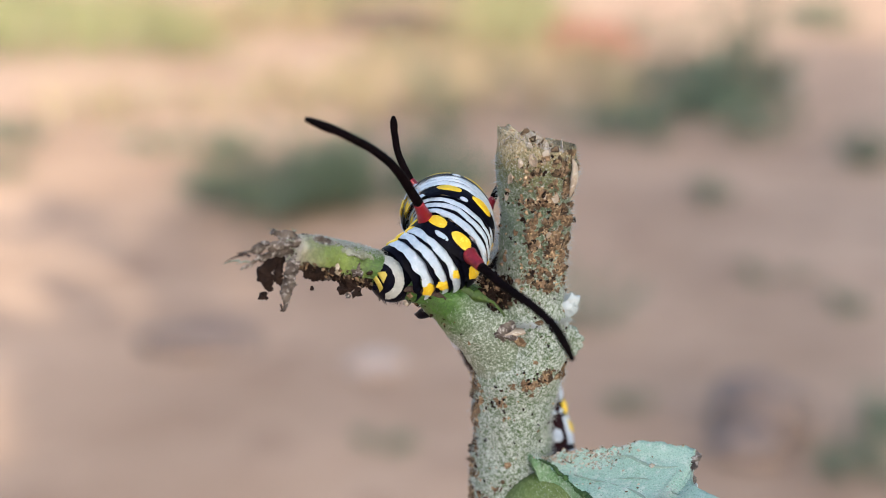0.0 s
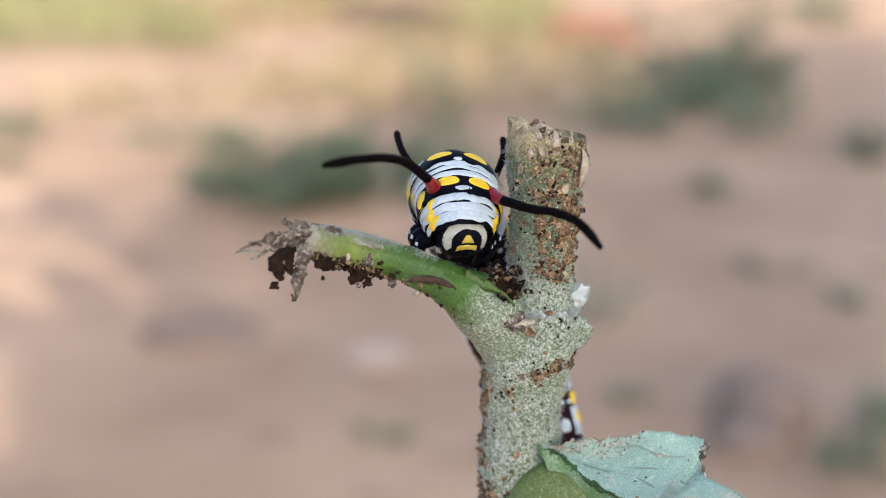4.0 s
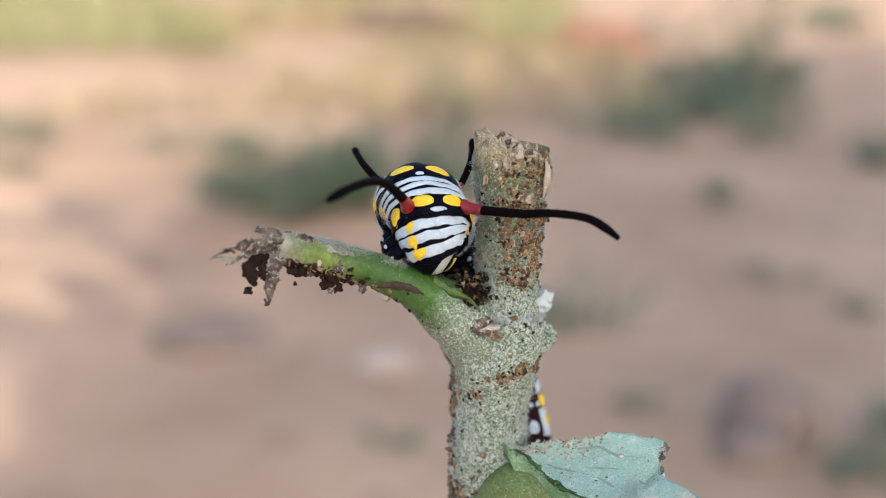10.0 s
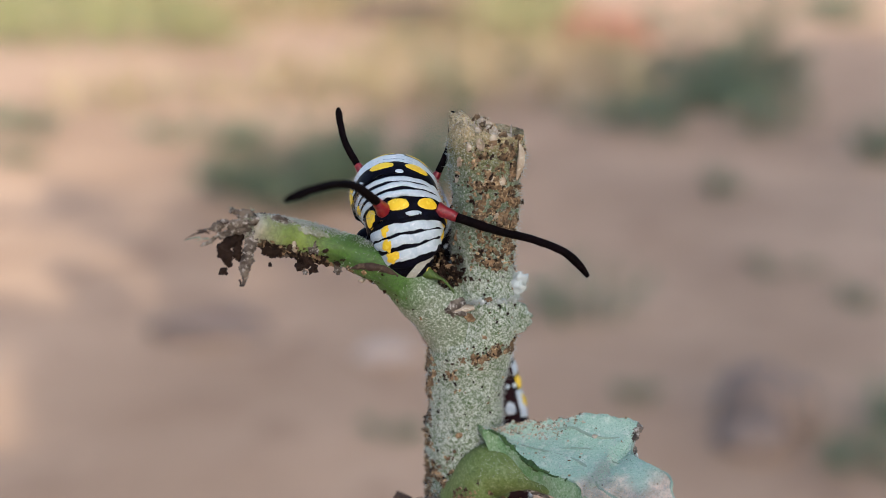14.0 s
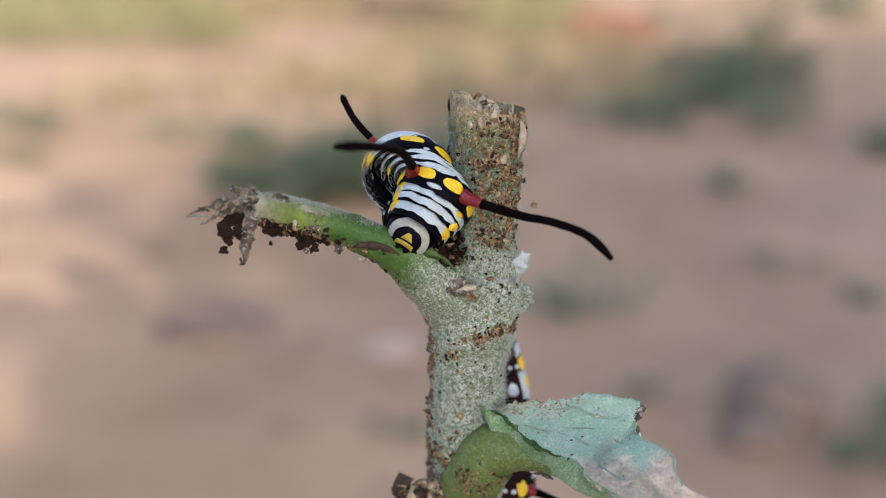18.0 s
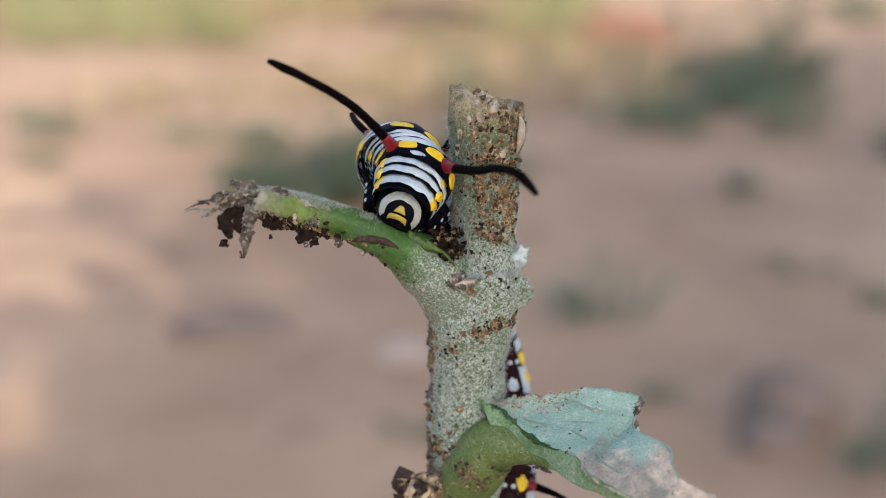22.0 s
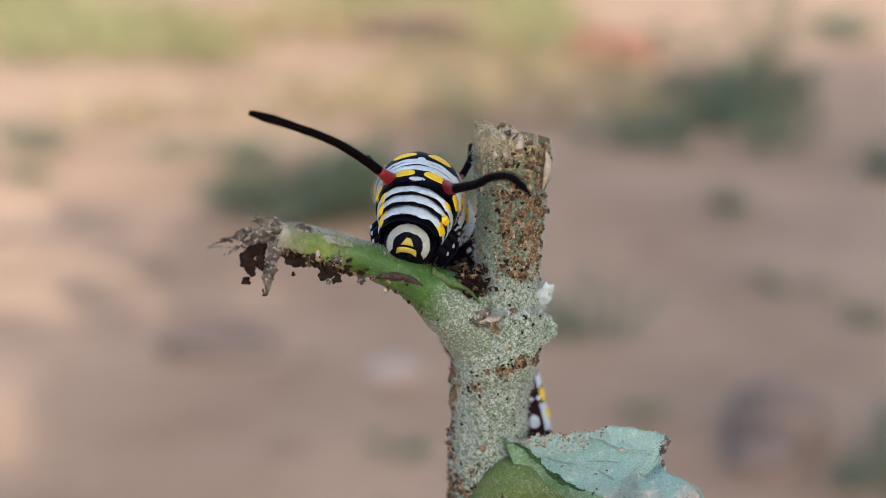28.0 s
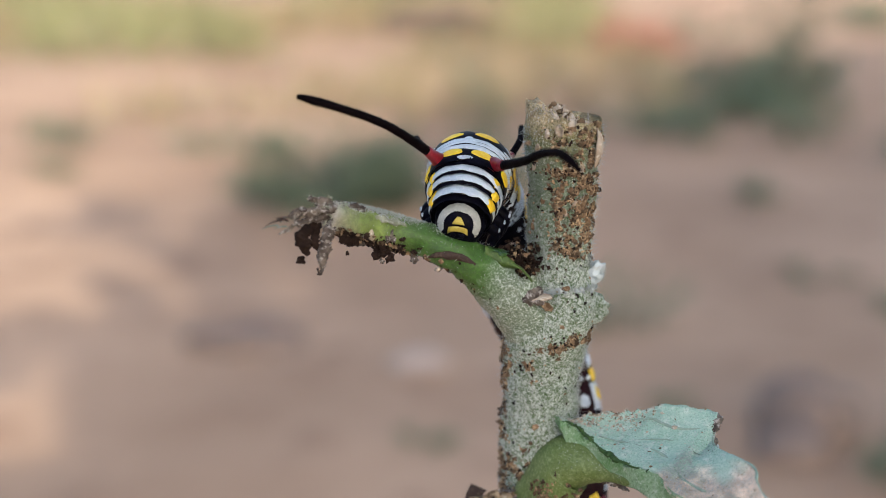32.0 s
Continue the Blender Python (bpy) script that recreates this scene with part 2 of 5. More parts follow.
def tube(points, radii, seg=24, n=40, lump=0.0, lump_scale=1.0, flat=1.0, up=(0, 0, 1), fine=0.0):
    """Verts and faces of a closed tube along a smooth line; flat squeezes it along the side that up names."""
    line = spline([(*p, r) for p, r in zip(points, radii)], n)
    verts, faces = [], []
    for k, q in enumerate(line):
        c = Vector(q[:3])
        t = (Vector(line[min(k + 1, n - 1)][:3]) - Vector(line[max(k - 1, 0)][:3])).normalized()
        u = Vector(up) - t * t.dot(Vector(up))
        u = u.normalized() if u.length > 1e-4 else t.orthogonal().normalized()
        s = t.cross(u)
        for j in range(seg):
            a = 2 * math.pi * j / seg
            w = u * (math.cos(a) * flat) + s * math.sin(a)
            v = c + w * q[3]
            if lump:
                v += w * (lump * noise.noise(v * lump_scale) + fine * noise.noise(v * lump_scale * 5))
            verts.append(v)
    for k in range(n - 1):
        for j in range(seg):
            a, b = k * seg + j, k * seg + (j + 1) % seg
            faces.append((a, b, b + seg, a + seg))
    verts += [Vector(line[0][:3]), Vector(line[-1][:3])]
    e = len(verts)
    for j in range(seg):
        faces.append((e - 2, (j + 1) % seg, j))
        faces.append((e - 1, (n - 1) * seg + j, (n - 1) * seg + (j + 1) % seg))
    return verts, faces


def scaled(verts, k=MM):
    return [Vector(v) * k for v in verts]


def blob(seed, size, rough=0.35, stretch=(1, 1, 1), n=8, m=6):
    """A crumb: an uneven lump about the origin."""
    o = Vector((seed * 7.13, seed * 3.77, seed * 1.91))
    verts, faces = [], []
    for i in range(m + 1):
        th = math.pi * i / m
        for j in range(n):
            ph = 2 * math.pi * j / n
            d = Vector((math.sin(th) * math.cos(ph), math.sin(th) * math.sin(ph), math.cos(th)))
            r = size * (1 + rough * 1.6 * noise.noise(d * 1.7 + o))
            verts.append(Vector((d.x * stretch[0], d.y * stretch[1], d.z * stretch[2])) * r)
    for i in range(m):
        for j in range(n):
            a, b = i * n + j, i * n + (j + 1) % n
            faces.append((a, a + n, b + n, b))
    return verts, faces


def merge(pieces):
    verts, faces = [], []
    for v, f in pieces:
        k = len(verts)
        verts += v
        faces += [tuple(i + k for i in q) for q in f]
    return verts, faces


def moved(piece, m):
    return [m @ Vector(v) for v in piece[0]], piece[1]


def sheet(fn, nu, nv, thick):
    """A closed sheet from a surface fn(u, v), u and v from 0 to 1, with thickness."""
    grid = [[Vector(fn(i / nu, j / nv)) for j in range(nv + 1)] for i in range(nu + 1)]
    top, low = [], []
    for i in range(nu + 1):
        for j in range(nv + 1):
            a = grid[min(i + 1, nu)][j] - grid[max(i - 1, 0)][j]
            b = grid[i][min(j + 1, nv)] - grid[i][max(j - 1, 0)]
            q = a.cross(b)
            q = q.normalized() if q.length > 1e-9 else Vector((0, 0, 1))
            top.append(grid[i][j] + q * thick / 2)
            low.append(grid[i][j] - q * thick / 2)
    k, w = len(top), nv + 1
    faces = []
    for i in range(nu):
        for j in range(nv):
            a = i * w + j
            faces.append((a, a + w, a + w + 1, a + 1))
            faces.append((k + a, k + a + 1, k + a + w + 1, k + a + w))
    rim = [j for j in range(nv)] + [i * w + nv for i in range(nu)] + [nu * w + j for j in range(nv, 0, -1)] + [i * w for i in range(nu, 0, -1)]
    for q, a in enumerate(rim):
        b = rim[(q + 1) % len(rim)]
        faces.append((a, b, k + b, k + a))
    return top + low, faces


# ---- ground ----
def ground_mesh():
    xs = sorted({round(s * v, 3) for v in [0.08 * k for k in range(0, 31)] + [3, 4, 6, 10, 20, 60, 200, 900] for s in (-1, 1)})
    ys = xs[:8] + [round(-2.4 + 0.08 * k, 3) for k in range(0, 95)] + [5.5, 7, 10, 20, 60, 200, 900]
    verts = [(x, y, 0.018 * noise.noise(Vector((x, y, 0)) * 1.6) + 0.005 * noise.noise(Vector((x, y, 3)) * 9) - 0.01) for x in xs for y in ys]
    w = len(ys)
    faces = [(i * w + j, (i + 1) * w + j, (i + 1) * w + j + 1, i * w + j + 1) for i in range(len(xs) - 1) for j in range(w - 1)]
    return mesh_of("ground", verts, faces, M_SOIL)


ground = tagged(new("ground", ground_mesh()), "bare reddish sandy soil, partly in shade", "ground", kind="structure")


def ground_z(x, y):
    return 0.018 * noise.noise(Vector((x, y, 0)) * 1.6) + 0.005 * noise.noise(Vector((x, y, 3)) * 9) - 0.01


def leaf_blade(length, width, bend, rng):
    """A narrow bent blade of five faces along +x."""
    verts, faces = [], []
    for k in range(4):
        f = k / 3
        w = width * math.sin(math.pi * (0.18 + 0.78 * f))
        c = Vector((length * f * math.cos(bend * f), 0, length * math.sin(bend * f) * f))
        verts += [c + Vector((0, -w / 2, 0.1 * w)), c + Vector((0, w / 2, 0.1 * w))]
        if k:
            a = 2 * k - 2
            faces.append((a, a + 2, a + 3, a + 1))
    return verts, faces


def weed(x, y, spread, height, count, material, label, seed, wide=0.35):
    rng = random.Random(seed)
    root = thing("weed", (x, y, ground_z(x, y)), label, "weed", "weeds on the soil")
    pieces = []
    for k in range(max(3, count // 18)):
        # a stalk with its leaves
        a, r = rng.uniform(0, 6.283), spread * math.sqrt(rng.random()) * 0.9
        sx, sy, top = r * math.cos(a), r * math.sin(a), height * rng.uniform(0.4, 1.0) * (1 - 0.5 * r / spread)
        v, f = tube([(sx * 0.4, sy * 0.4, -0.005), (sx * 0.7, sy * 0.7, top * 0.6), (sx, sy, top)], [0.003, 0.002, 0.001], 5, 5)
        part("stalk", mesh_of("stalk", v, f, material), root)
        for _ in range(44):
            f = rng.uniform(0.15, 1.0)
            size = spread * rng.uniform(0.07, 0.17)
            m = pose(sx * (0.4 + 0.6 * f) + rng.gauss(0, 0.12) * spread, sy * (0.4 + 0.6 * f) + rng.gauss(0, 0.12) * spread, top * f, rng.uniform(-40, 40), rng.uniform(-60, 10), rng.uniform(0, 360))
            pieces.append(moved(leaf_blade(size, size * wide, rng.uniform(-0.3, 0.6), rng), m))
    v, f = merge(pieces)
    tagged(part("foliage", mesh_of("foliage", v, f, material), root), kind="stuff")
    return root


LEFT_WEEDS = [
    (-0.36, 1.80, 0.10, 0.06, 90), (-0.25, 1.74, 0.17, 0.16, 360), (-0.12, 1.76, 0.17, 0.17, 360), (0.0, 1.85, 0.13, 0.10, 190), (-0.50, 2.1, 0.16, 0.06, 90),
    (-0.02, 2.25, 0.08, 0.22, 110), (-0.01, 2.6, 0.10, 0.20, 90), (0.30, 2.30, 0.15, 0.06, 90), (0.46, 2.45, 0.20, 0.09, 130), (0.62, 2.5, 0.24, 0.11, 110),
    (0.55, 2.9, 0.28, 0.10, 80),
]
FAR_WEEDS = [
    (0.62, 2.7, 0.20, 0.22, 210), (0.82, 3.3, 0.16, 0.50, 170), (0.55, 3.6, 0.25, 0.10, 50), (1.30, 4.0, 0.32, 0.12, 50),
    (0.15, 3.0, 0.14, 0.05, 40), (-0.2, 3.6, 0.16, 0.08, 50), (0.40, 1.78, 0.075, 0.06, 120), (0.75, 2.05, 0.12, 0.10, 130), (0.145, 1.22, 0.085, 0.11, 130),
    (0.42, 2.18, 0.15, 0.08, 60),
]
NEAR_WEEDS = [
    (0.57, 2.2, 0.17, 0.10, 75), (0.18, 0.98, 0.045, 0.025, 50), (0.47, 1.28, 0.06, 0.035, 55), (0.42, 1.40, 0.06, 0.02, 30), (-0.06, 0.90, 0.05, 0.02, 40),
    (0.345, 0.86, 0.06, 0.05, 130), (0.39, 0.93, 0.06, 0.05, 110), (-0.86, 2.2, 0.16, 0.06, 70), (0.09, 3.5, 0.12, 0.10, 60), (-0.75, 1.95, 0.10, 0.04, 40),
]
for k, (x, y, spread, height, count) in enumerate(LEFT_WEEDS + FAR_WEEDS + NEAR_WEEDS):
    weed(x, y, spread, height, count, M_WEED, "low blue-green weed growing on bare soil", 100 + k)


def grass_field(name, x0, x1, y0, y1, count, height, material, label, seed, keep):
    rng = random.Random(seed)
    pieces = []
    while len(pieces) < count:
        x, y = rng.uniform(x0, x1), rng.uniform(y0, y1)
        if noise.noise(Vector((x * 1.3, y * 0.8, seed))) < keep:
            continue
        h = height * rng.uniform(0.4, 1.2)
        m = pose(x, y, ground_z(x, y), 0, rng.uniform(-85, -20), rng.uniform(0, 360))
        pieces.append(moved(leaf_blade(h, h * 0.09, rng.uniform(-0.4, 0.5), rng), m))
    v, f = merge(pieces)
    return tagged(new(name, mesh_of(name, v, f, material)), label, "grass", kind="stuff")


grass_field("dry_grass", -2.6, 0.45, 2.4, 4.6, 3400, 0.10, M_STRAW, "dry straw-coloured grass lying on sunlit soil", 5, -0.05)
grass_field("green_grass", -3.4, 0.4, 3.3, 6.5, 5000, 0.13, M_GRASS, "short yellowish green grass in sun", 9, 0.0)


def stone(name, x, y, size, stretch, material, label, seed):
    v, f = blob(seed, size, 0.25, stretch, 20, 14)
    ob = new(name, mesh_of(name, v, f, material))
    ob.location = (x, y, ground_z(x, y) + size * stretch[2] * 0.45)
    return tagged(ob, label, "stone", "stones on the soil")


stone("stone", 0.285, 0.94, 0.045, (1.0, 0.9, 0.75), M_STONE, "rounded grey-purple stone half sunk in soil", 3)
stone("stone", 0.26, 0.88, 0.03, (1.1, 1, 0.6), M_STONE, "small grey-purple stone on soil", 8)
# A pale lump put in for a lit patch between dappled shadows.
stone("stone", -0.075, 1.08, 0.024, (1.2, 1, 0.35), M_LIT_PATCH, "flat pale lump standing in for a lit patch of soil", 12)
# A dark lump laid where a patch of dappled shadow falls.
stone("clod", -0.27, 1.15, 0.042, (1.5, 0.8, 0.35), M_STONE, "low dark lump standing in for a dappled shadow on soil", 21)
stone("clod", 0.40, 3.45, 0.12, (1.3, 0.8, 0.5), M_REDDISH, "reddish brown clod of earth", 25)
stone("clod", -0.18, 4.1, 0.14, (1.6, 0.8, 0.4), M_BARK, "dark brown clod of earth", 27)


# ---- an unseen tree, added behind the viewer to shade the plant ----
def added_shade_tree():
    rng = random.Random(77)
    h = 2.6
    off = h / math.tan(SUN_EL)
    cx, cy = 1.18 + SUN_AZ[0] * off, 1.15 + SUN_AZ[1] * off
    root = thing("tree", (cx + 0.5, cy - 0.8, -0.02), "unseen leafy tree added to cast shade on plant and soil", "tree")
    v, f = tube([(0, 0, 0), (-0.1, 0.1, 1.0), (-0.2, 0.4, 1.7), (-0.5, 0.8, 2.6)], [0.14, 0.11, 0.09, 0.05], 14, 16, 0.02, 4)
    part("trunk", mesh_of("trunk", v, f, M_BARK), root)
    for k in range(7):
        a = k * 0.9
        e = (-0.5 + 0.9 * math.cos(a), 0.8 + 1.3 * math.sin(a), 2.6 + 0.2 * math.sin(3 * a))
        v, f = tube([(-0.2, 0.4, 1.7), (-0.35 + 0.4 * math.cos(a), 0.6 + 0.5 * math.sin(a), 2.2), e], [0.06, 0.04, 0.015], 8, 9)
        part("limb", mesh_of("limb", v, f, M_BARK), root)
    # Crown spread and sheared to set where the shade ends on the soil.
    pieces = []
    for k in range(8500):
        d = Vector((rng.gauss(0, 1), rng.gauss(0, 1), rng.gauss(0, 1))).normalized() * rng.random() ** 0.4
        edge = 1 + 0.10 * noise.noise(d * 3)
        m = pose(-0.5 + 1.68 * d.x * edge + 0.40 * d.y, 0.8 + 2.45 * d.y * edge, h + 0.02 + 0.42 * d.z, rng.uniform(-50, 50), rng.uniform(-50, 50), rng.uniform(0, 360))
        s = rng.uniform(0.12, 0.2)
        pieces.append(moved(leaf_blade(s, s * 0.6, rng.uniform(-0.3, 0.3), rng), m))
    v, f = merge(pieces)
    tagged(part("crown", mesh_of("crown", v, f, M_TREE), root), kind="stuff")
    return root


added_shade_tree()
M_VEIN = mat("leaf_vein", (0.24, 0.33, 0.27), 0.6, (0.18, 0.26, 0.20), 900, None, 3000, 0.3, 0.0001)
M_TAN = mat("tan_crumb", (0.38, 0.29, 0.18), 0.9, (0.26, 0.18, 0.10), 900, (0.50, 0.43, 0.32), 2500, 0.6, 0.0002, spec=0.2, mottle=0.55)
M_SLIT = mat("dried_slit", (0.05, 0.028, 0.02), 0.8, (0.025, 0.014, 0.01), 900, (0.10, 0.07, 0.05), 3000, 0.6, 0.0002)


# ---- the plant ----
STEM_LINE = [(-0.9, 3.2, -449), (-0.9, 2.9, -300), (-0.7, 2.6, -120), (-0.5, 2.4, -40), (-1.7, 2.5, -23), (-1.3, 2.6, -17.8), (-1.1, 2.6, -14.3), (-1.3, 2.6, -11.5),
             (-1.2, 2.6, -8.7), (-1.12, 2.6, -5.9), (-0.75, 2.6, -3.5), (-0.15, 2.6, -1.3), (0.0, 2.6, 1.3), (-0.05, 2.6, 3.0), (0.02, 2.6, 5.1), (0.05, 2.6, 7.3), (0.1, 2.6, 9.3), (0.15, 2.6, 11.4), (0.1, 2.6, 13.2)]
STEM_R = [5.5, 5.0, 4.2, 3.4, 2.9, 3.0, 3.25, 3.0, 2.8, 2.98, 3.3, 3.1, 2.55, 2.3, 2.42, 2.5, 2.55, 2.8, 2.75]

plant = thing("milkweed_plant", (0, 0, 0), "chewed milkweed stump with grey-green woolly stem", "plant")


def stem_mesh():
    # finer rings where the stem is seen from close by
    line = spline([(*p, r) for p, r in zip(STEM_LINE, STEM_R)], 241)
    seg = 72
    verts, faces = [], []
    for k, q in enumerate(line):
        for j in range(seg):
            a = 2 * math.pi * j / seg
            w = Vector((math.sin(a), -math.cos(a), 0))
            v = Vector(q[:3]) + w * q[3]
            v += w * (0.28 * noise.noise(v * 0.45) + 0.10 * noise.noise(v * 1.6) + 0.05 * noise.noise(v * 5) + min(1, max(0, v.z - 9) / 3) * 0.22 * noise.noise(v * 2.3))
            if k == 240:
                v.z += 0.25 + 0.6 * noise.noise(Vector((w.x * 2.2, w.y * 2.2, 4))) + 0.3 * noise.noise(w * 6) - 0.8 * w.x - 0.5 * max(0, w.x) ** 3
            verts.append(v)
    n = len(line)
    for k in range(n - 1):
        for j in range(seg):
            a, b = k * seg + j, k * seg + (j + 1) % seg
            faces.append((a, b, b + seg, a + seg))
    # hollow, crumbled top
    base = (n - 1) * seg
    last = base
    for ring in range(1, 5):
        start = len(verts)
        for j in range(seg):
            o = verts[base + j]
            c = Vector(line[-1][:3])
            p = c.lerp(o, 1 - ring / 4.6)
            p.z = o.z * (1 - ring / 5) + c.z * ring / 5 - 0.12 * ring + 0.35 * noise.noise(p * 1.9)
            verts.append(p)
        for j in range(seg):
            b = (j + 1) % seg
            faces.append((last + j, last + b, start + b, start + j))
        last = start
    verts.append(Vector(line[-1][:3]) + Vector((0, 0, -0.6)))
    for j in range(seg):
        faces.append((last + j, last + (j + 1) % seg, len(verts) - 1))
    return mesh_of("stem", [mm(*v) for v in verts], faces, M_STEM)


part("stem", stem_mesh(), plant, "grey-green woolly stem with a cut, crumbled top")

BRANCH_LINE = [(0.2, 2.7, -5.6), (-1.3, 2.3, -3.4), (-2.9, 1.9, -0.7), (-4.4, 0.9, 0.95), (-5.9, 0.2, 2.3), (-7.6, -0.1, 3.4), (-9.9, -0.2, 4.5), (-12.8, -0.5, 5.48), (-15.1, -1.9, 6.46), (-16.6, -3.1, 7.26)]
BRANCH_R = [1.7, 2.5, 2.65, 2.3, 1.82, 1.42, 1.25, 1.3, 1.26, 1.08]
v, f = tube(BRANCH_LINE, BRANCH_R, 48, 150, 0.17, 0.8, 1.0, (0, 0, 1), 0.07)
branch = part("branch", mesh_of("branch", [mm(*p) for p in v], f, M_STALK), plant, "bright green side stalk, gnawed at the end")


# gnawed flap along the upper edge of the stalk near the fork
def flap(u, w):
    x = -5.6 + 3.4 * u
    z = float(np.interp(x, [-5.6, -4.0, -2.9, -2.2], [3.85, 3.15, 2.35, 1.5]))
    fringe = (0.25 * noise.noise(Vector((x * 1.9, 0, 0))) + 0.13 * noise.noise(Vector((x * 4.3, 3, 0)))) * (1 - w)
    return mm(x, -0.55 - 0.45 * u - 0.25 * math.sin(3.1 * w), z + 0.28 - 0.95 * w * math.sin(math.pi * min(1, 0.25 + u)) - fringe)


v, f = sheet(flap, 90, 8, 0.00014)
part("torn_skin", mesh_of("torn_skin", v, f, M_DEEP), branch, "torn dark green skin")
v, f = tube([(-10.1, -1.15, 3.55), (-9.1, -1.42, 3.82), (-8.2, -1.47, 3.8), (-7.1, -1.42, 3.55), (-6.3, -1.5, 3.1)], [0.06, 0.22, 0.29, 0.25, 0.06], 12, 36, 0.12, 2, 1.0, (0, 0, 1), 0.06)
part("slit", mesh_of("slit", [mm(*p) for p in v], f, M_SLIT), branch, "brown dried slit")


v, f = tube([(-15.6, -2.6, 7.75), (-14.2, -1.8, 7.15), (-13.0, -1.4, 6.65), (-12.0, -1.1, 6.25), (-10.8, -0.95, 5.75)], [0.5, 0.6, 0.52, 0.36, 0.08], 18, 120, 0.3, 2.2, 0.3, (0, -0.5, 1), 0.12)
part("dry_streak", mesh_of("dry_streak", [mm(p.x, p.y, p.z) for p in v], f, M_SILVER), branch, "pale dry streak")

# frayed dry end
FRAY = [
    ([(-15.6, -2.3, 7.4), (-17.8, -4.0, 7.95), (-19.9, -5.5, 7.8)], [0.65, 0.38, 0.05]),
    ([(-15.6, -2.2, 7.7), (-16.9, -3.2, 8.4), (-17.9, -4.0, 8.9)], [0.5, 0.32, 0.2]),
    ([(-16.0, -2.8, 7.3), (-18.4, -4.2, 7.3), (-19.9, -5.0, 6.6)], [0.42, 0.22, 0.06]),
    ([(-15.6, -2.9, 7.4), (-16.6, -3.9, 6.3), (-17.0, -4.0, 4.6), (-17.3, -4.0, 3.3)], [0.5, 0.4, 0.36, 0.06]),
    ([(-13.2, -1.3, 6.9), (-15.0, -2.4, 7.7), (-16.6, -3.6, 8.0)], [0.2, 0.45, 0.3]),
    ([(-14.6, -2.3, 7.2), (-15.6, -3.1, 7.0), (-16.6, -3.8, 6.6)], [0.3, 0.4, 0.2]),
]
DANGLE = [
    ([(-17.4, -3.3, 7.2), (-18.3, -4.0, 6.4), (-18.4, -4.0, 5.5), (-18.0, -4.0, 4.8)], [0.25, 0.42, 0.42, 0.1]),
    ([(-17.3, -3.2, 7.0), (-17.6, -3.7, 6.0), (-17.4, -3.7, 5.0)], [0.25, 0.3, 0.12]),
    ([(-14.6, -2.4, 5.6), (-15.3, -2.9, 5.6), (-15.9, -3.3, 6.1)], [0.3, 0.42, 0.25]),
]
for lines, m, name, label in ((FRAY, M_DRY, "frayed_strip", "grey dry frayed strip at the gnawed end"), (DANGLE, M_DARK, "dark_scrap", "blackened scrap hanging from the gnawed end")):
    for line, radii in lines:
        v, f = tube(line, radii, 16, 44, 0.26, 1.9, 0.6, (0, 1, 0.3), 0.22)
        part(name, mesh_of(name, [mm(p.x, p.y, p.z - 0.22) for p in v], f, m), branch, label)

r4 = random.Random(52)
for k in range(22):
    line, radii = FRAY[k % len(FRAY)]
    i = r4.randrange(len(line) - 1)
    p = Vector(line[i]).lerp(Vector(line[i + 1]), r4.random()) + Vector((r4.gauss(0, 0.2), r4.gauss(0, 0.2) - 0.15, r4.gauss(0, 0.25)))
    d = (Vector(line[-1]) - Vector(line[0])).normalized() + Vector((r4.gauss(0, 0.35), r4.gauss(0, 0.35), r4.gauss(0, 0.35)))
    n = r4.uniform(0.4, 1.2)
    v, f = tube([p, p + d * n * 0.5 + Vector((0, 0, r4.gauss(0, 0.1))), p + d * n], [0.09, 0.06, 0.012], 6, 8)
    part("fibre", mesh_of("fibre", [mm(q.x, q.y, q.z - 0.22) for q in v], f, M_SILVER if k % 3 else M_SLIT), branch, "thin dry fibre")

# ring scar, buds and knobs on the stem
v, f = tube([(2.62 * math.sin(a) - 0.02, 2.6 - 2.62 * math.cos(a), 0.35 + 0.25 * math.cos(2 * a) + 0.15 * a) for a in [-0.5 + 0.125 * k for k in range(20)]], [0.05] + [0.17] * 18 + [0.05], 8, 90, 0.3, 2.8, 1.0, (0, 0, 1), 0.15)
part("ring_scar", mesh_of("ring_scar", [mm(*p) for p in v], f, M_TUFT), plant, "white woolly ring scar")
v, f = blob(4, 1.35, 0.25, (1.15, 0.9, 1.05), 28, 20)
part("bud", mesh_of("bud", [mm(p.x + 1.75 + 0.35 * max(0, p.x), p.y + 2.4, p.z - 1.5) for p in v], f, M_STEM), plant, "grey-green woolly side bud")
v, f = blob(9, 0.68, 0.2, (0.95, 0.75, 1.35), 28, 22)
part("woolly_tuft", mesh_of("woolly_tuft", [mm(p.x + 2.62 + 0.35 * max(0, p.z), p.y + 1.9, p.z + 1.45 + 0.1 * noise.noise(p * 4.0)) for p in v], f, M_TUFT), plant, "white woolly tuft")
def flake(size, seed, curl=0.5):
    rng = random.Random(seed)
    a, b = rng.uniform(0.5, 1.0), rng.uniform(-curl, curl)

    def fn(u, w):
        x, y = (u - 0.5) * size, (w - 0.5) * size * a * (1.05 - abs(u - 0.5) * 1.3)
        return (x, y, size * (b * (4 * (w - 0.5) ** 2) + 0.25 * noise.noise(Vector((u * 2.5, w * 2.5, seed)))))
    return sheet(fn, 5, 5, size * 0.06)


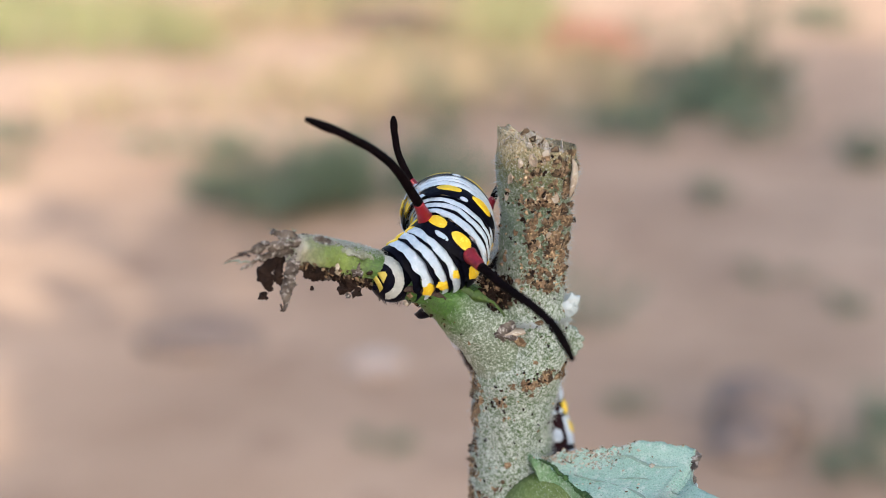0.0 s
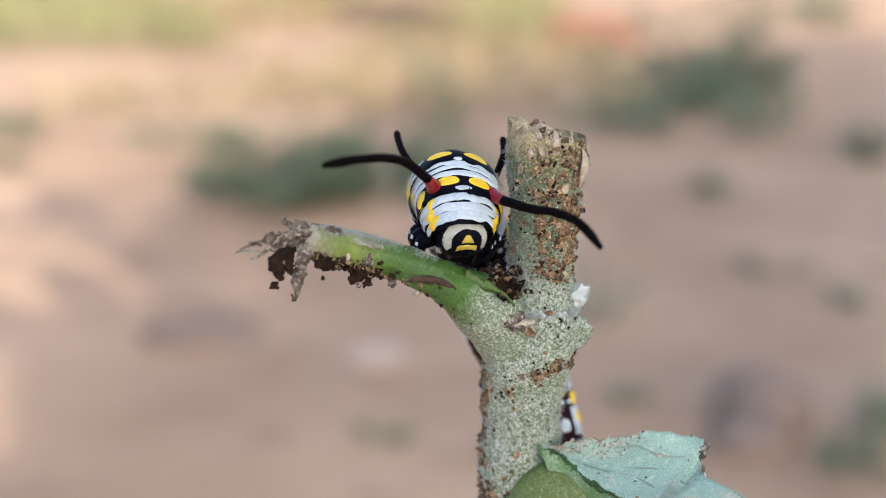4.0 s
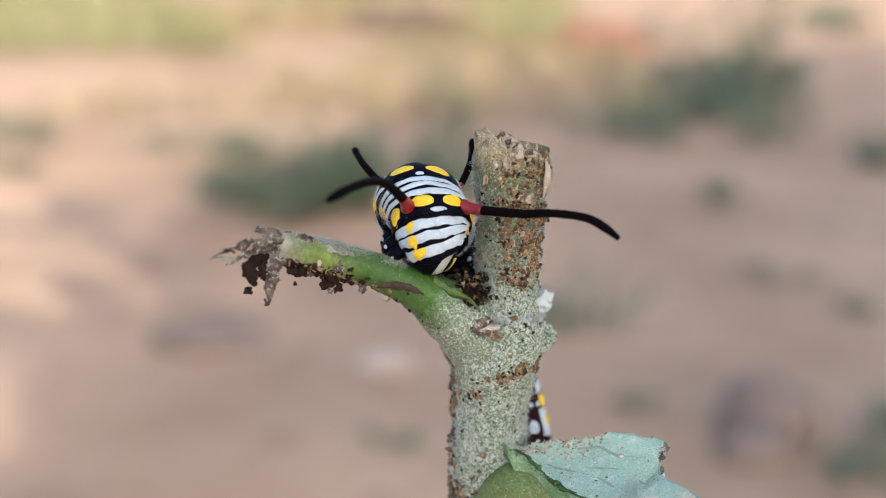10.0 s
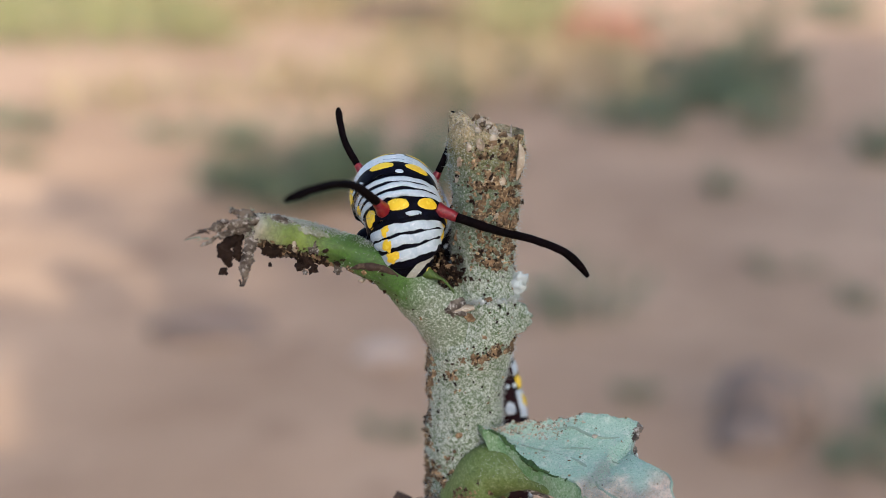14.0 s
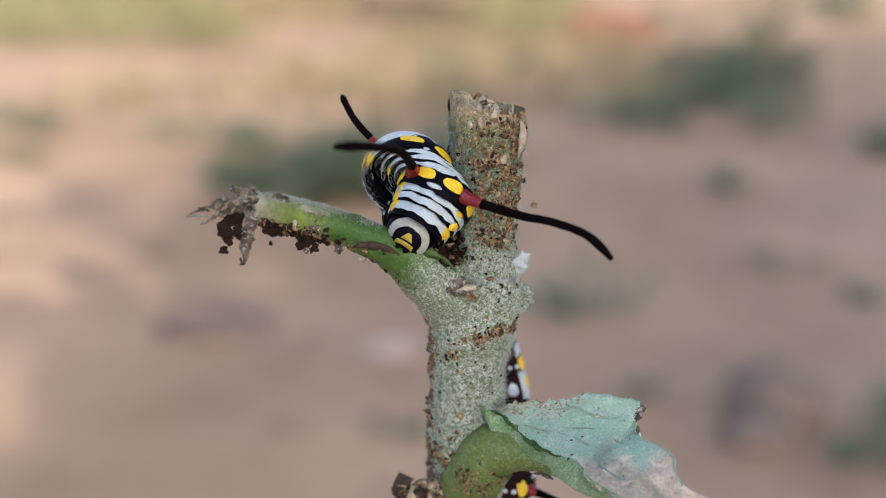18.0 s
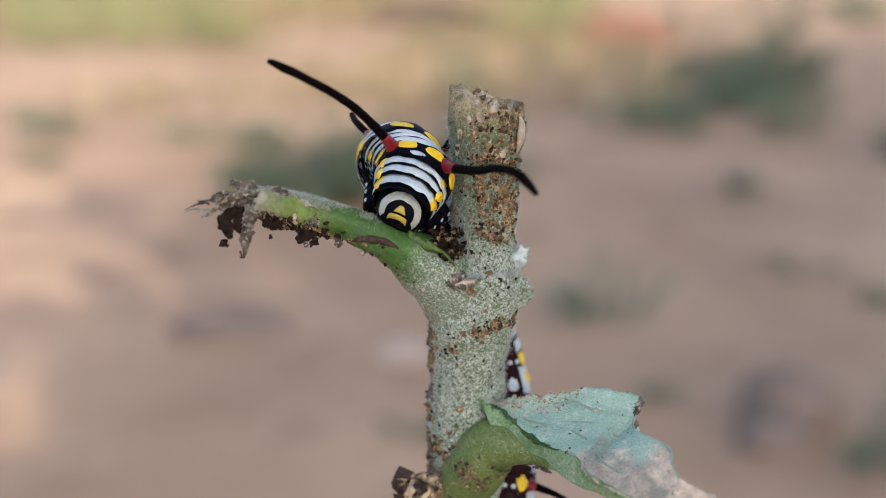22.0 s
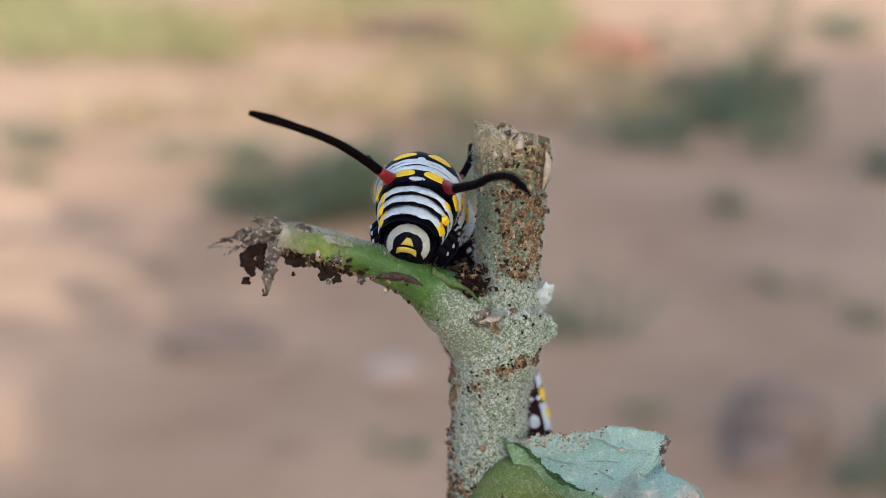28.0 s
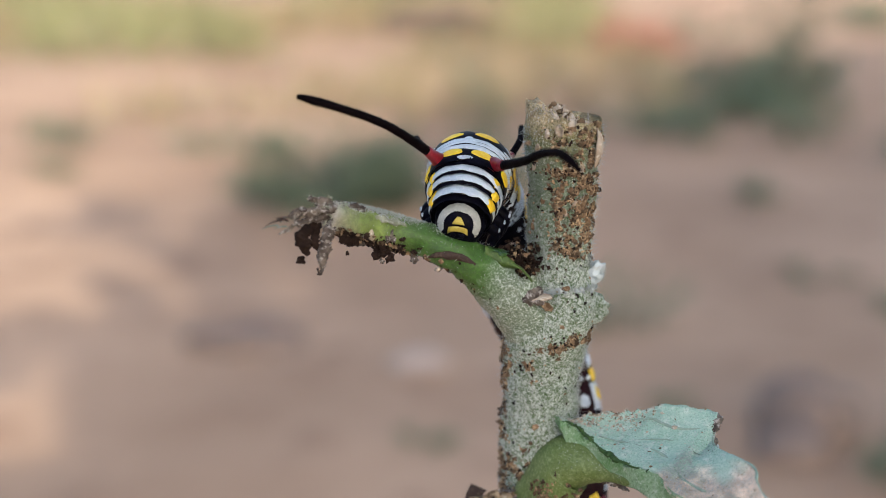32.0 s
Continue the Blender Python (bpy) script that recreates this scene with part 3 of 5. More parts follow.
def stem_at(z):
    for (p, r), (q, s) in zip(zip(STEM_LINE, STEM_R), zip(STEM_LINE[1:], STEM_R[1:])):
        if p[2] <= z <= q[2]:
            t = (z - p[2]) / (q[2] - p[2])
            return p[0] + (q[0] - p[0]) * t, p[1] + (q[1] - p[1]) * t, r + (s - r) * t
    return STEM_LINE[-1][0], STEM_LINE[-1][1], STEM_R[-1]


def on_stem(a, z, lift=0.0):
    """A place on the stem's skin and the way out; a is 0 towards the viewer, plus to the right."""
    x, y, r = stem_at(z)
    w = Vector((math.sin(a), -math.cos(a), 0))
    p = Vector((x, y, z)) + w * r
    p += w * (0.28 * noise.noise(p * 0.45) + lift)
    return p, w


for n_, (x, y, z, size) in enumerate([(-2.1, -0.75, 0.55, 1.7), (-1.4, -0.8, 0.2, 1.5), (-1.8, -0.95, 0.0, 1.1), (-1.0, -0.6, -0.3, 1.0), (-2.4, -0.8, 0.1, 0.9)]):
    m = Matrix.Translation((x, y, z)) @ pose(0, 0, 0, 70 + 12 * n_, 15 * n_ - 20, 20 - 14 * n_)
    v, f = moved(flake(size, 30 + n_, 0.7), m)
    part("scar", mesh_of("scar", [mm(*q) for q in v], f, (M_DRY, M_PALE, M_DRY, M_BROWN, M_DRY)[n_]), plant, "brown papery scar")


# papery scales, top fibres and single large bits that can be told apart
rng = random.Random(11)
SCALES = [(-0.15, 12.7, 0.9, 0), (0.15, 12.9, 1.1, 0), (-0.5, 12.4, 0.7, 0), (-0.72, 11.3, 0.8, 0), (0.42, 10.0, 0.8, 0), (0.12, 10.2, 0.55, 0), (0.62, 12.2, 0.8, 1), (0.75, 10.9, 0.8, 1), (0.3, 7.2, 0.6, 0),
          (0.5, 6.1, 0.5, 1), (-1.05, 5.4, 0.9, 1), (-0.95, 9.8, 0.6, 0), (0.1, 6.6, 0.5, 0)]
for k, (a, z, s, brown) in enumerate(SCALES):
    p, w = on_stem(a, z, 0.08)
    m = Matrix.Translation(p) @ w.to_track_quat("Z", "Y").to_matrix().to_4x4() @ pose(0, 0, 0, rng.uniform(-25, 25), rng.uniform(-25, 25), 80 + rng.uniform(-25, 25))
    v, f = moved(flake(s, 40 + k), m)
    part("scale", mesh_of("scale", [mm(*q) for q in v], f, M_BROWN if brown else M_PALE), plant, "dry papery scale")
p, w = on_stem(0.98, 11.0, 0.12)
v, f = tube([(p.x - 0.1, p.y, p.z - 1.25), (p.x + 0.12, p.y - 0.1, p.z - 0.2), (p.x + 0.2, p.y - 0.1, p.z + 0.8), (p.x + 0.05, p.y, p.z + 1.5)], [0.12, 0.46, 0.4, 0.06], 16, 24, 0.05, 2.0, 0.5, (0.9, -0.45, 0), 0.03)
part("seed_husk", mesh_of("seed_husk", [mm(*q) for q in v], f, M_PALE), plant, "slim pale seed husk")
for k in range(26):
    a, r = rng.uniform(0, 6.283), 2.6 * math.sqrt(rng.random())
    b = Vector((0.1 + r * math.sin(a), 2.6 - r * math.cos(a), 12.85 - 0.27 * r * math.sin(a) + 0.2 * rng.random()))
    t = b + Vector((rng.uniform(-0.3, 0.3), rng.uniform(-0.3, 0.3), rng.uniform(0.35, 1.0)))
    v, f = tube([b, b.lerp(t, 0.5) + Vector((rng.uniform(-0.08, 0.08), 0, 0)), t], [0.09, 0.06, 0.015], 6, 6)
    part("fibre", mesh_of("fibre", [mm(*q) for q in v], f, M_PALE), plant, "pale splintered fibre")
for k in range(46):
    a, r = rng.uniform(0, 6.283), 2.6 * math.sqrt(rng.random())
    m = Matrix.Translation((0.1 + r * math.sin(a), 2.6 - r * math.cos(a), 13.05 - 0.27 * r * math.sin(a) + rng.uniform(-0.15, 0.25))) @ pose(0, 0, 0, rng.uniform(-60, 60), rng.uniform(-60, 60), rng.uniform(0, 360))
    v, f = moved(flake(rng.uniform(0.35, 0.95), 90 + k), m)
    part("scale", mesh_of("scale", [mm(*q) for q in v], f, rng.choice([M_PALE, M_PALE, M_TAN, M_BROWN])), plant, "dry papery scale")


# ---- crumbs, wool: countless ----
def crumbs(name, places, sizes, material, label, category="droppings"):
    pieces = []
    for k, (p, s) in enumerate(zip(places, sizes)):
        b = blob(k * 0.37 + len(places), s, 0.9, (1.15, 0.85, 0.65), 6, 4)
        pieces.append(moved(b, Matrix.Translation(p) @ pose(0, 0, 0, rng.uniform(0, 360), rng.uniform(0, 360), 0)))
    v, f = merge(pieces)
    return tagged(new(name, mesh_of(name, [mm(*q) for q in v], f, material, False)), label, category, kind="stuff")


def scatter_stem(n, dense, seed):
    r = random.Random(seed)
    out = []
    while len(out) < n:
        a, z = r.uniform(-1.75, 1.75), r.uniform(-18, 13)
        if r.random() < dense(a, z):
            out.append(on_stem(a, z, 0.03)[0])
    return out


def frass_density(a, z):
    band = 1.2 * math.exp(-((a - 0.45 - 0.25 * noise.noise(Vector((0, 0, z * 0.4)))) / 0.58) ** 2) * float(np.interp(z, [2.5, 4.5, 9, 13], [0, 0.8, 1, 1.1]))
    belt = math.exp(-((z + 3.6 + 1.2 * (a < -0.3) - 0.4 * a) / 0.5) ** 2) * (0.25 + 0.55 * (noise.noise(Vector((a * 2.2, 7, 0))) > 0.0))
    left = math.exp(-((a + 1.45) / 0.25) ** 2) * (0.7 if -13 < z < -2 else 0)
    foot = 0.5 * math.exp(-((z + 14.5) / 1.6) ** 2)
    clump = 0.30 + 1.9 * noise.noise(Vector((a * 3, 0, z * 1.3)))
    return min(1, max(band, belt, left, foot)) * max(0.02, clump) + 0.002


pl = scatter_stem(3000, frass_density, 3)
crumbs("frass", pl, [rng.choice([0.05, 0.06, 0.08, 0.11, 0.13, 0.2]) * rng.uniform(0.8, 1.2) for _ in pl], M_BROWN, "brown crumbly frass stuck to the woolly stem")
pl = scatter_stem(1500, frass_density, 4)
pl += [Vector((0.1 + r_ * math.sin(a_), 2.6 - r_ * math.cos(a_), 12.95 - 0.26 * r_ * math.sin(a_) + 0.4 * noise.noise(Vector((r_ * 3, a_ * 3, 1))))) for a_, r_ in [(rng.uniform(0, 6.283), 2.75 * math.sqrt(rng.random())) for _ in range(420)]]
crumbs("dry_crumb", pl, [rng.uniform(0.04, 0.13) for _ in pl], M_TAN, "tan dry crumbs stuck to the stem", "crumbs")
pl = scatter_stem(520, lambda a, z: 0.006 + 0.75 * frass_density(a, z), 5) + [on_stem(1.5, 7.7, 0.2)[0], on_stem(1.42, 5.2, 0.1)[0], on_stem(-0.35, 8.2)[0], on_stem(0.45, -2.6)[0], on_stem(0.1, -3.3)[0], on_stem(0.2, -3.2)[0]]
crumbs("dark_frass", pl, [rng.uniform(0.06, 0.17) for _ in pl[:-6]] + [0.24, 0.17, 0.2, 0.16, 0.13, 0.13], M_DARK, "small black droppings on the stem")


def wool(name, n, seed, spot, length, label):
    r = random.Random(seed)
    verts, faces = [], []
    for _ in range(n):
        p, w = spot(r)
        d = (w + Vector((r.uniform(-1, 1), r.uniform(-1, 1), r.uniform(-1, 1))) * 0.9).normalized()
        s = d.orthogonal().normalized() * 0.017
        h = length * r.uniform(0.4, 1.3)
        k = len(verts)
        bend = Vector((r.uniform(-1, 1), r.uniform(-1, 1), r.uniform(-1, 1))) * 0.3 * h
        q = d.cross(s).normalized() * 0.017
        verts += [p - s, p + s, p + q, p + d * h * 0.6 + bend * 0.4 - s * 0.6, p + d * h * 0.6 + bend * 0.4 + s * 0.6, p + d * h * 0.6 + bend * 0.4 + q * 0.6, p + d * h + bend]
        faces += [(k, k + 1, k + 4, k + 3), (k + 1, k + 2, k + 5, k + 4), (k + 2, k, k + 3, k + 5), (k + 3, k + 4, k + 6), (k + 4, k + 5, k + 6), (k + 5, k + 3, k + 6)]
    return tagged(new(name, mesh_of(name, [mm(*q) for q in verts], faces, M_WOOL)), label, "plant hair", kind="stuff")


wool("stem_wool", 9000, 21, lambda r: on_stem(r.uniform(-1.9, 1.9), r.uniform(-18, 12.8)), 0.22, "fine white wool on the stem")


wool("edge_wool", 900, 27, lambda r: on_stem(r.choice([-1, 1, 1]) * r.uniform(1.15, 1.75), r.uniform(-13, 12.5)), 0.55, "long fine white hairs along the stem's sides")


def on_tuft(r):
    w = Vector((r.gauss(0, 1), r.gauss(0, 1), r.gauss(0, 1))).normalized()
    return Vector((2.75 + 0.58 * w.x, 1.9 + 0.42 * w.y, 1.5 + 0.8 * w.z)), w


def on_scar(r):
    a = r.uniform(-0.6, 1.9)
    w = Vector((math.sin(a), -math.cos(a), r.uniform(-0.4, 0.6))).normalized()
    return Vector((2.7 * math.sin(a), 2.6 - 2.7 * math.cos(a), 0.4 + 0.25 * math.cos(2 * a) + 0.15 * a + r.gauss(0, 0.12))), w


wool("tuft_wool", 420, 28, on_tuft, 0.24, "white hairs of the woolly tuft")
wool("scar_wool", 900, 29, on_scar, 0.32, "white hairs along the ring scar")


def on_branch(r):
    k = r.uniform(1.0, 8.5)
    i = min(int(k), 8)
    t = k - i
    p = Vector(BRANCH_LINE[i]).lerp(Vector(BRANCH_LINE[i + 1]), t)
    a = r.uniform(0, 6.283)
    w = Vector((0.35 * math.cos(a), math.sin(a), math.cos(a))).normalized()
    return p + w * (BRANCH_R[i] + (BRANCH_R[i + 1] - BRANCH_R[i]) * t), w


wool("branch_wool", 700, 22, on_branch, 0.25, "fine white hairs on the green stalk")


def on_ridge(r):
    """The upper edge of the stalk, between the fork and its gnawed end."""
    k = 5.2 + 3.2 * r.random() ** 0.7
    i = int(k)
    p = Vector(BRANCH_LINE[i]).lerp(Vector(BRANCH_LINE[i + 1]), k - i)
    a = r.gauss(0.15, 0.28)
    w = Vector((0.4, -math.sin(a), math.cos(a))).normalized()
    return p + w * (BRANCH_R[i] + (BRANCH_R[i + 1] - BRANCH_R[i]) * (k - i)), w


wool("ridge_wool", 2400, 26, on_ridge, 0.2, "short white felt along the stalk's upper edge")


# crumbs hanging along the underside of the stalk
r2 = random.Random(8)
under, usz = [], []
for _ in range(640):
    k = r2.choice([r2.uniform(3.0, 8.8), r2.uniform(6.3, 8.6), r2.uniform(6.5, 8.4), r2.uniform(6.9, 8.3)])
    i = min(int(k), 8)
    t = k - i
    p = Vector(BRANCH_LINE[i]).lerp(Vector(BRANCH_LINE[i + 1]), t)
    rad = BRANCH_R[i] + (BRANCH_R[i + 1] - BRANCH_R[i]) * t
    a = r2.gauss(0.35, 0.5)
    under.append(p + Vector((0, -math.sin(a), -math.cos(a))) * rad * 1.02)
    usz.append(r2.choice([0.08, 0.12, 0.17, 0.25]) * r2.uniform(0.8, 1.2))
crumbs("stalk_frass", under[:330], usz[:330], M_DARK, "dark droppings caught under the green stalk")
crumbs("stalk_crumbs", under[330:], [s * 0.9 for s in usz[330:]], M_BROWN, "brown crumbs caught under the green stalk", "crumbs")
hang = [(-12.9, -1.5, 4.3, 0.42, M_DARK), (-13.4, -1.6, 3.9, 0.36, M_DARK), (-12.5, -1.5, 3.6, 0.30, M_DARK), (-14.4, -2.2, 5.2, 0.45, M_DRY), (-13.8, -2.3, 5.6, 0.3, M_PALE), (-12.5, -1.8, 5.2, 0.32, M_DRY),
        (-10.8, -0.9, 3.4, 0.24, M_DRY), (-9.0, -0.8, 2.6, 0.20, M_PALE), (-18.6, -3.9, 4.2, 0.26, M_DARK), (-15.4, -2.9, 4.4, 0.13, M_DARK), (-13.1, -1.6, 3.4, 0.18, M_DRY), (-11.6, -1.1, 3.9, 0.2, M_DARK)]
for k, (x, y, z, s, m) in enumerate(hang):
    v, f = blob(60 + k, s, 1.0, (1.1, 0.7, 1.0), 9, 6)
    ob = new("dropping" if m is not M_PALE else "seed_husk", mesh_of("dropping", [Vector(q) * MM for q in v], f, m, m is M_PALE))
    ob.location = mm(x, y, z)
    if (x, z) == (-9.0, 2.6):
        cam.data.dof.focus_object = ob
    tagged(ob, "dark crumbly dropping caught on the gnawed stalk" if m is not M_PALE else "pale dry husk stuck on the gnawed stalk", "dropping" if m is not M_PALE else "husk", "droppings on the stalk")
# Real droppings, with extra dark crumbs standing in for the fork's deep shade.
fork, fsz = [], []
for _ in range(520):
    fork.append(Vector((-3.3 + r2.gauss(0, 0.7), 0.1 + r2.uniform(-0.6, 1.8), 2.6 + r2.gauss(0, 0.6))))
    fsz.append(r2.uniform(0.08, 0.22))
crumbs("fork_frass_and_shade", fork[:400], fsz[:400], M_DARK, "dark droppings in the fork, heaped up to deepen its shade")
crumbs("fork_crumbs", fork[400:], fsz[400:], M_BROWN, "brown crumbs heaped in the fork", "crumbs")

# ---- lower leaf ----
STALK = [(-1.6, 1.4, -26.0), (-1.9, 1.4, -20.5), (-1.5, 0.6, -17.3), (-0.3, -0.3, -14.9), (0.7, -0.6, -13.2), (2.0, -1.6, -12.6), (3.9, -3.3, -12.5), (5.6, -6.0, -12.2), (8.8, -10.0, -12.1), (12.4, -11.8, -12.0), (15.4, -12.7, -11.8)]
RIB_R = [2.1, 2.2, 2.3, 2.35, 2.3, 1.75, 0.8, 0.36, 0.3, 0.34, 0.12]
v, f = tube(STALK, RIB_R, 32, 130, 0.14, 0.6, 1.0, (0, 0, 1), 0.05)
leaf = part("leaf", mesh_of("leaf_rib", [mm(*p) for p in v], f, M_RIB), plant, "half-eaten grey-green leaf with a thick green rib")
UP = [(0.0, 0.3, -9.8), (1.5, 0.3, -9.9), (3.7, 0.2, -9.4), (6.3, 0.0, -8.9), (9.3, -0.3, -8.5), (11.8, -0.8, -8.8), (11.2, -3.0, -9.8), (11.3, -5.0, -9.7), (13.1, -8.0, -9.5), (13.1, -9.5, -10.0), (13.6, -11.0, -10.5), (15.7, -12.5, -10.9)]
FOLD = [(-0.2, -0.3, -9.7), (1.0, -1.0, -9.7), (2.3, -2.0, -10.4), (3.4, -3.5, -10.9), (5.1, -5.5, -10.9), (6.8, -7.5, -10.6), (7.0, -8.5, -10.8), (7.4, -9.5, -11.1), (8.7, -10.5, -11.6), (10.1, -11.5, -11.7), (12.4, -12.0, -11.6), (15.7, -12.8, -11.3)]
LOW = [(0.1, -0.9, -10.3), (1.2, -1.6, -12.0), (2.8, -2.8, -12.8), (4.6, -4.7, -12.5), (5.8, -7.0, -12.3), (7.7, -9.0, -12.3), (9.5, -10.5, -12.4), (11.7, -11.5, -12.4), (13.6, -12.0, -12.1)]


def between(far_edge, near_edge, dip, jag):
    """A leaf surface from the near edge to the far one, dipping in the middle, with a ragged far edge."""
    def fn(u, w):
        k = u * 80
        i = min(int(k), 79)
        a = far_edge[i] + (far_edge[i + 1] - far_edge[i]) * (k - i)
        b = near_edge[i] + (near_edge[i + 1] - near_edge[i]) * (k - i)
        p = b + (a - b) * w
        e = jag * (0.45 * noise.noise(Vector((u * 26, 3, 0))) + 0.22 * noise.noise(Vector((u * 70, 5, 0)))) * max(0, w - 0.7) / 0.3
        p[2] += 0.34 * noise.noise(Vector((p[0] * 0.42, p[1] * 0.42, 2))) + 0.12 * noise.noise(Vector((p[0] * 1.1, p[1] * 1.1, 6))) + e * 0.5 - dip * math.sin(math.pi * w)
        p[1] += e
        return mm(*p)
    return fn


UPS, FOLDS, LOWS = spline(UP, 81), spline(FOLD, 81), spline(LOW, 81)
blade = between(UPS, FOLDS, 0.25, 1.0)
v, f = sheet(blade, 120, 24, 0.0003)
part("blade", mesh_of("blade", v, f, M_LEAF), leaf, "waxy grey-green blade with chewed edges")
v, f = sheet(between([FOLDS[min(80, int(k * 0.86))] for k in range(81)], LOWS, -0.2, 0.6), 90, 14, 0.0004)
part("turned_edge", mesh_of("turned_edge", v, f, M_UNDER), leaf, "pale green turned-down edge of the leaf")
ridge = [FOLDS[k] + np.array([0, -0.05, 0.06]) for k in range(3, 34, 3)]
v, f = tube(ridge, [0.06, 0.10, 0.07, 0.13, 0.09, 0.15, 0.12, 0.17, 0.18, 0.12, 0.04], 10, 220, 0.30, 1.7, 0.7, (0, 0, 1), 0.16)
part("chewed_edge", mesh_of("chewed_edge", [mm(*p) for p in v], f, M_LEAFEDGE), leaf, "dark green chewed edge")
v, f = tube([(11.85, -0.8, -8.75), (11.8, -1.5, -9.1), (11.5, -2.2, -9.5), (11.35, -2.8, -9.9), (11.5, -3.2, -10.4)], [0.15, 0.32, 0.26, 0.24, 0.12], 12, 40, 0.3, 2.2, 0.6, (0, 0, 1), 0.15)
part("withered_edge", mesh_of("withered_edge", [mm(*p) for p in v], f, M_DRY), leaf, "brown withered curl at the leaf edge")
v, f = blob(44, 0.24, 0.4, (0.8, 0.8, 1.5), 12, 10)
part("white_tip", mesh_of("white_tip", [mm(p.x + 11.55, p.y - 3.25, p.z - 10.6) for p in v], f, M_WOOL), leaf, "white woolly tip")


rim = [UPS[k] + np.array([0.04, -0.03, 0.0]) for k in range(34, 74, 3)]
v, f = tube(rim, [0.04] + [0.085] * (len(rim) - 2) + [0.04], 8, 120, 0.05, 2.0)
part("leaf_rim", mesh_of("leaf_rim", [mm(*p) for p in v], f, M_VEIN), leaf, "pale green leaf rim")


def on_leaf(u, w, up=0.05):
    q = (blade(u, w) - NODE) / MM
    return (q.x, q.y - up * 0.4, q.z + up)


for line, radii in (([(0.25, 0.82), (0.3125, 0.8), (0.35, 0.7), (0.3875, 0.65), (0.425, 0.7), (0.5, 0.95)], [0.04, 0.11, 0.13, 0.12, 0.10, 0.05]), ([(0.3125, 0.4), (0.4, 0.5), (0.5, 0.55), (0.575, 0.75)], [0.03, 0.06, 0.06, 0.03]),
                    ([(0.2, 0.3), (0.4, 0.28), (0.6, 0.3), (0.8, 0.4)], [0.06, 0.12, 0.12, 0.05]), ([(0.55, 0.3), (0.62, 0.5), (0.66, 0.75)], [0.06, 0.05, 0.02])):
    v, f = tube([on_leaf(*q, 0.13) for q in line], radii, 8, 40, 0.02, 2.0)
    part("vein", mesh_of("vein", [mm(*p) for p in v], f, M_VEIN), leaf, "pale raised leaf vein")
q = on_leaf(0.3875, 0.65, 0.2)
v, f = blob(3, 0.2, 0.3, (1.1, 0.8, 0.7), 12, 9)
part("white_grain", mesh_of("white_grain", [mm(p.x + q[0], p.y + q[1], p.z + q[2]) for p in v], f, M_PALE), leaf, "tiny white grain on the leaf")


def on_blade(r):
    u, w = r.random(), r.random()
    p = (blade(u, w) - NODE) / MM
    return p + Vector((0, -0.1, 0.14)), Vector((0, -0.4, 0.9))


def on_rib(f, a):
    """A place on the leaf's stalk at the share f of it; a is 0 upward, plus towards the viewer."""
    k = f * (len(STALK) - 1)
    i = int(k)
    p = Vector(STALK[i]).lerp(Vector(STALK[i + 1]), k - i)
    w = Vector((-0.3, -math.sin(a), math.cos(a))).normalized()
    return p + w * (RIB_R[i] + (RIB_R[i + 1] - RIB_R[i]) * (k - i)), w


wool("leaf_wool", 2600, 23, lambda r: on_blade(r) if r.random() < 0.4 else ((blade(0.45 + 0.45 * r.random(), 0.55 * r.random()) - NODE) / MM + Vector((0, -0.1, 0.15)), Vector((0, -0.4, 0.9))), 0.35, "white wool on the leaf")
r3 = random.Random(31)
pl = [Vector(on_leaf(0.04 + 0.30 * r3.random(), 1 - 0.45 * r3.random() ** 1.6, 0.1)) for _ in range(340)]
crumbs("leaf_edge_crumbs", pl, [r3.choice([0.04, 0.05, 0.07, 0.13]) for _ in pl], M_PALE, "pale pinkish crumbs heaped along the leaf edge", "crumbs")
pl = [Vector(on_leaf(0.05 + 0.27 * r3.random(), 1 - 0.4 * r3.random() ** 1.6, 0.1)) for _ in range(260)]
crumbs("leaf_edge_frass", pl, [r3.choice([0.05, 0.07, 0.1]) for _ in pl], M_BROWN, "brown crumbs heaped along the leaf edge", "crumbs")
pl = [on_blade(r3)[0] if k % 3 == 0 else Vector((blade(0.02 + 0.25 * r3.random(), 0.75 + 0.25 * r3.random()) - NODE)) / MM + Vector((0, -0.05, 0.18)) for k in range(110)]
crumbs("leaf_crumbs", pl, [r3.choice([0.04, 0.05, 0.07, 0.12]) for _ in pl], M_PALE, "pale crumbs scattered on the leaf", "crumbs")
pl = [on_blade(r3)[0] for k in range(24)]
crumbs("leaf_frass", pl, [r3.uniform(0.05, 0.11) for _ in pl], M_BROWN, "brown droppings scattered on the leaf")

pl = [Vector((r3.gauss(-0.4, 0.75), -2.68 + r3.uniform(0, 0.2), r3.gauss(-14.6, 0.55))) for _ in range(150)]
crumbs("stalk_foot_crumbs", pl, [r3.uniform(0.06, 0.2) for _ in pl], M_BROWN, "brown crumbs on the green leaf stalk", "crumbs")
wool("leaf_stalk_wool", 1100, 25, lambda r: on_rib(r.uniform(0.06, 0.74), r.uniform(-1.2, 1.4)), 0.12, "fine white wool on the leaf stalk")

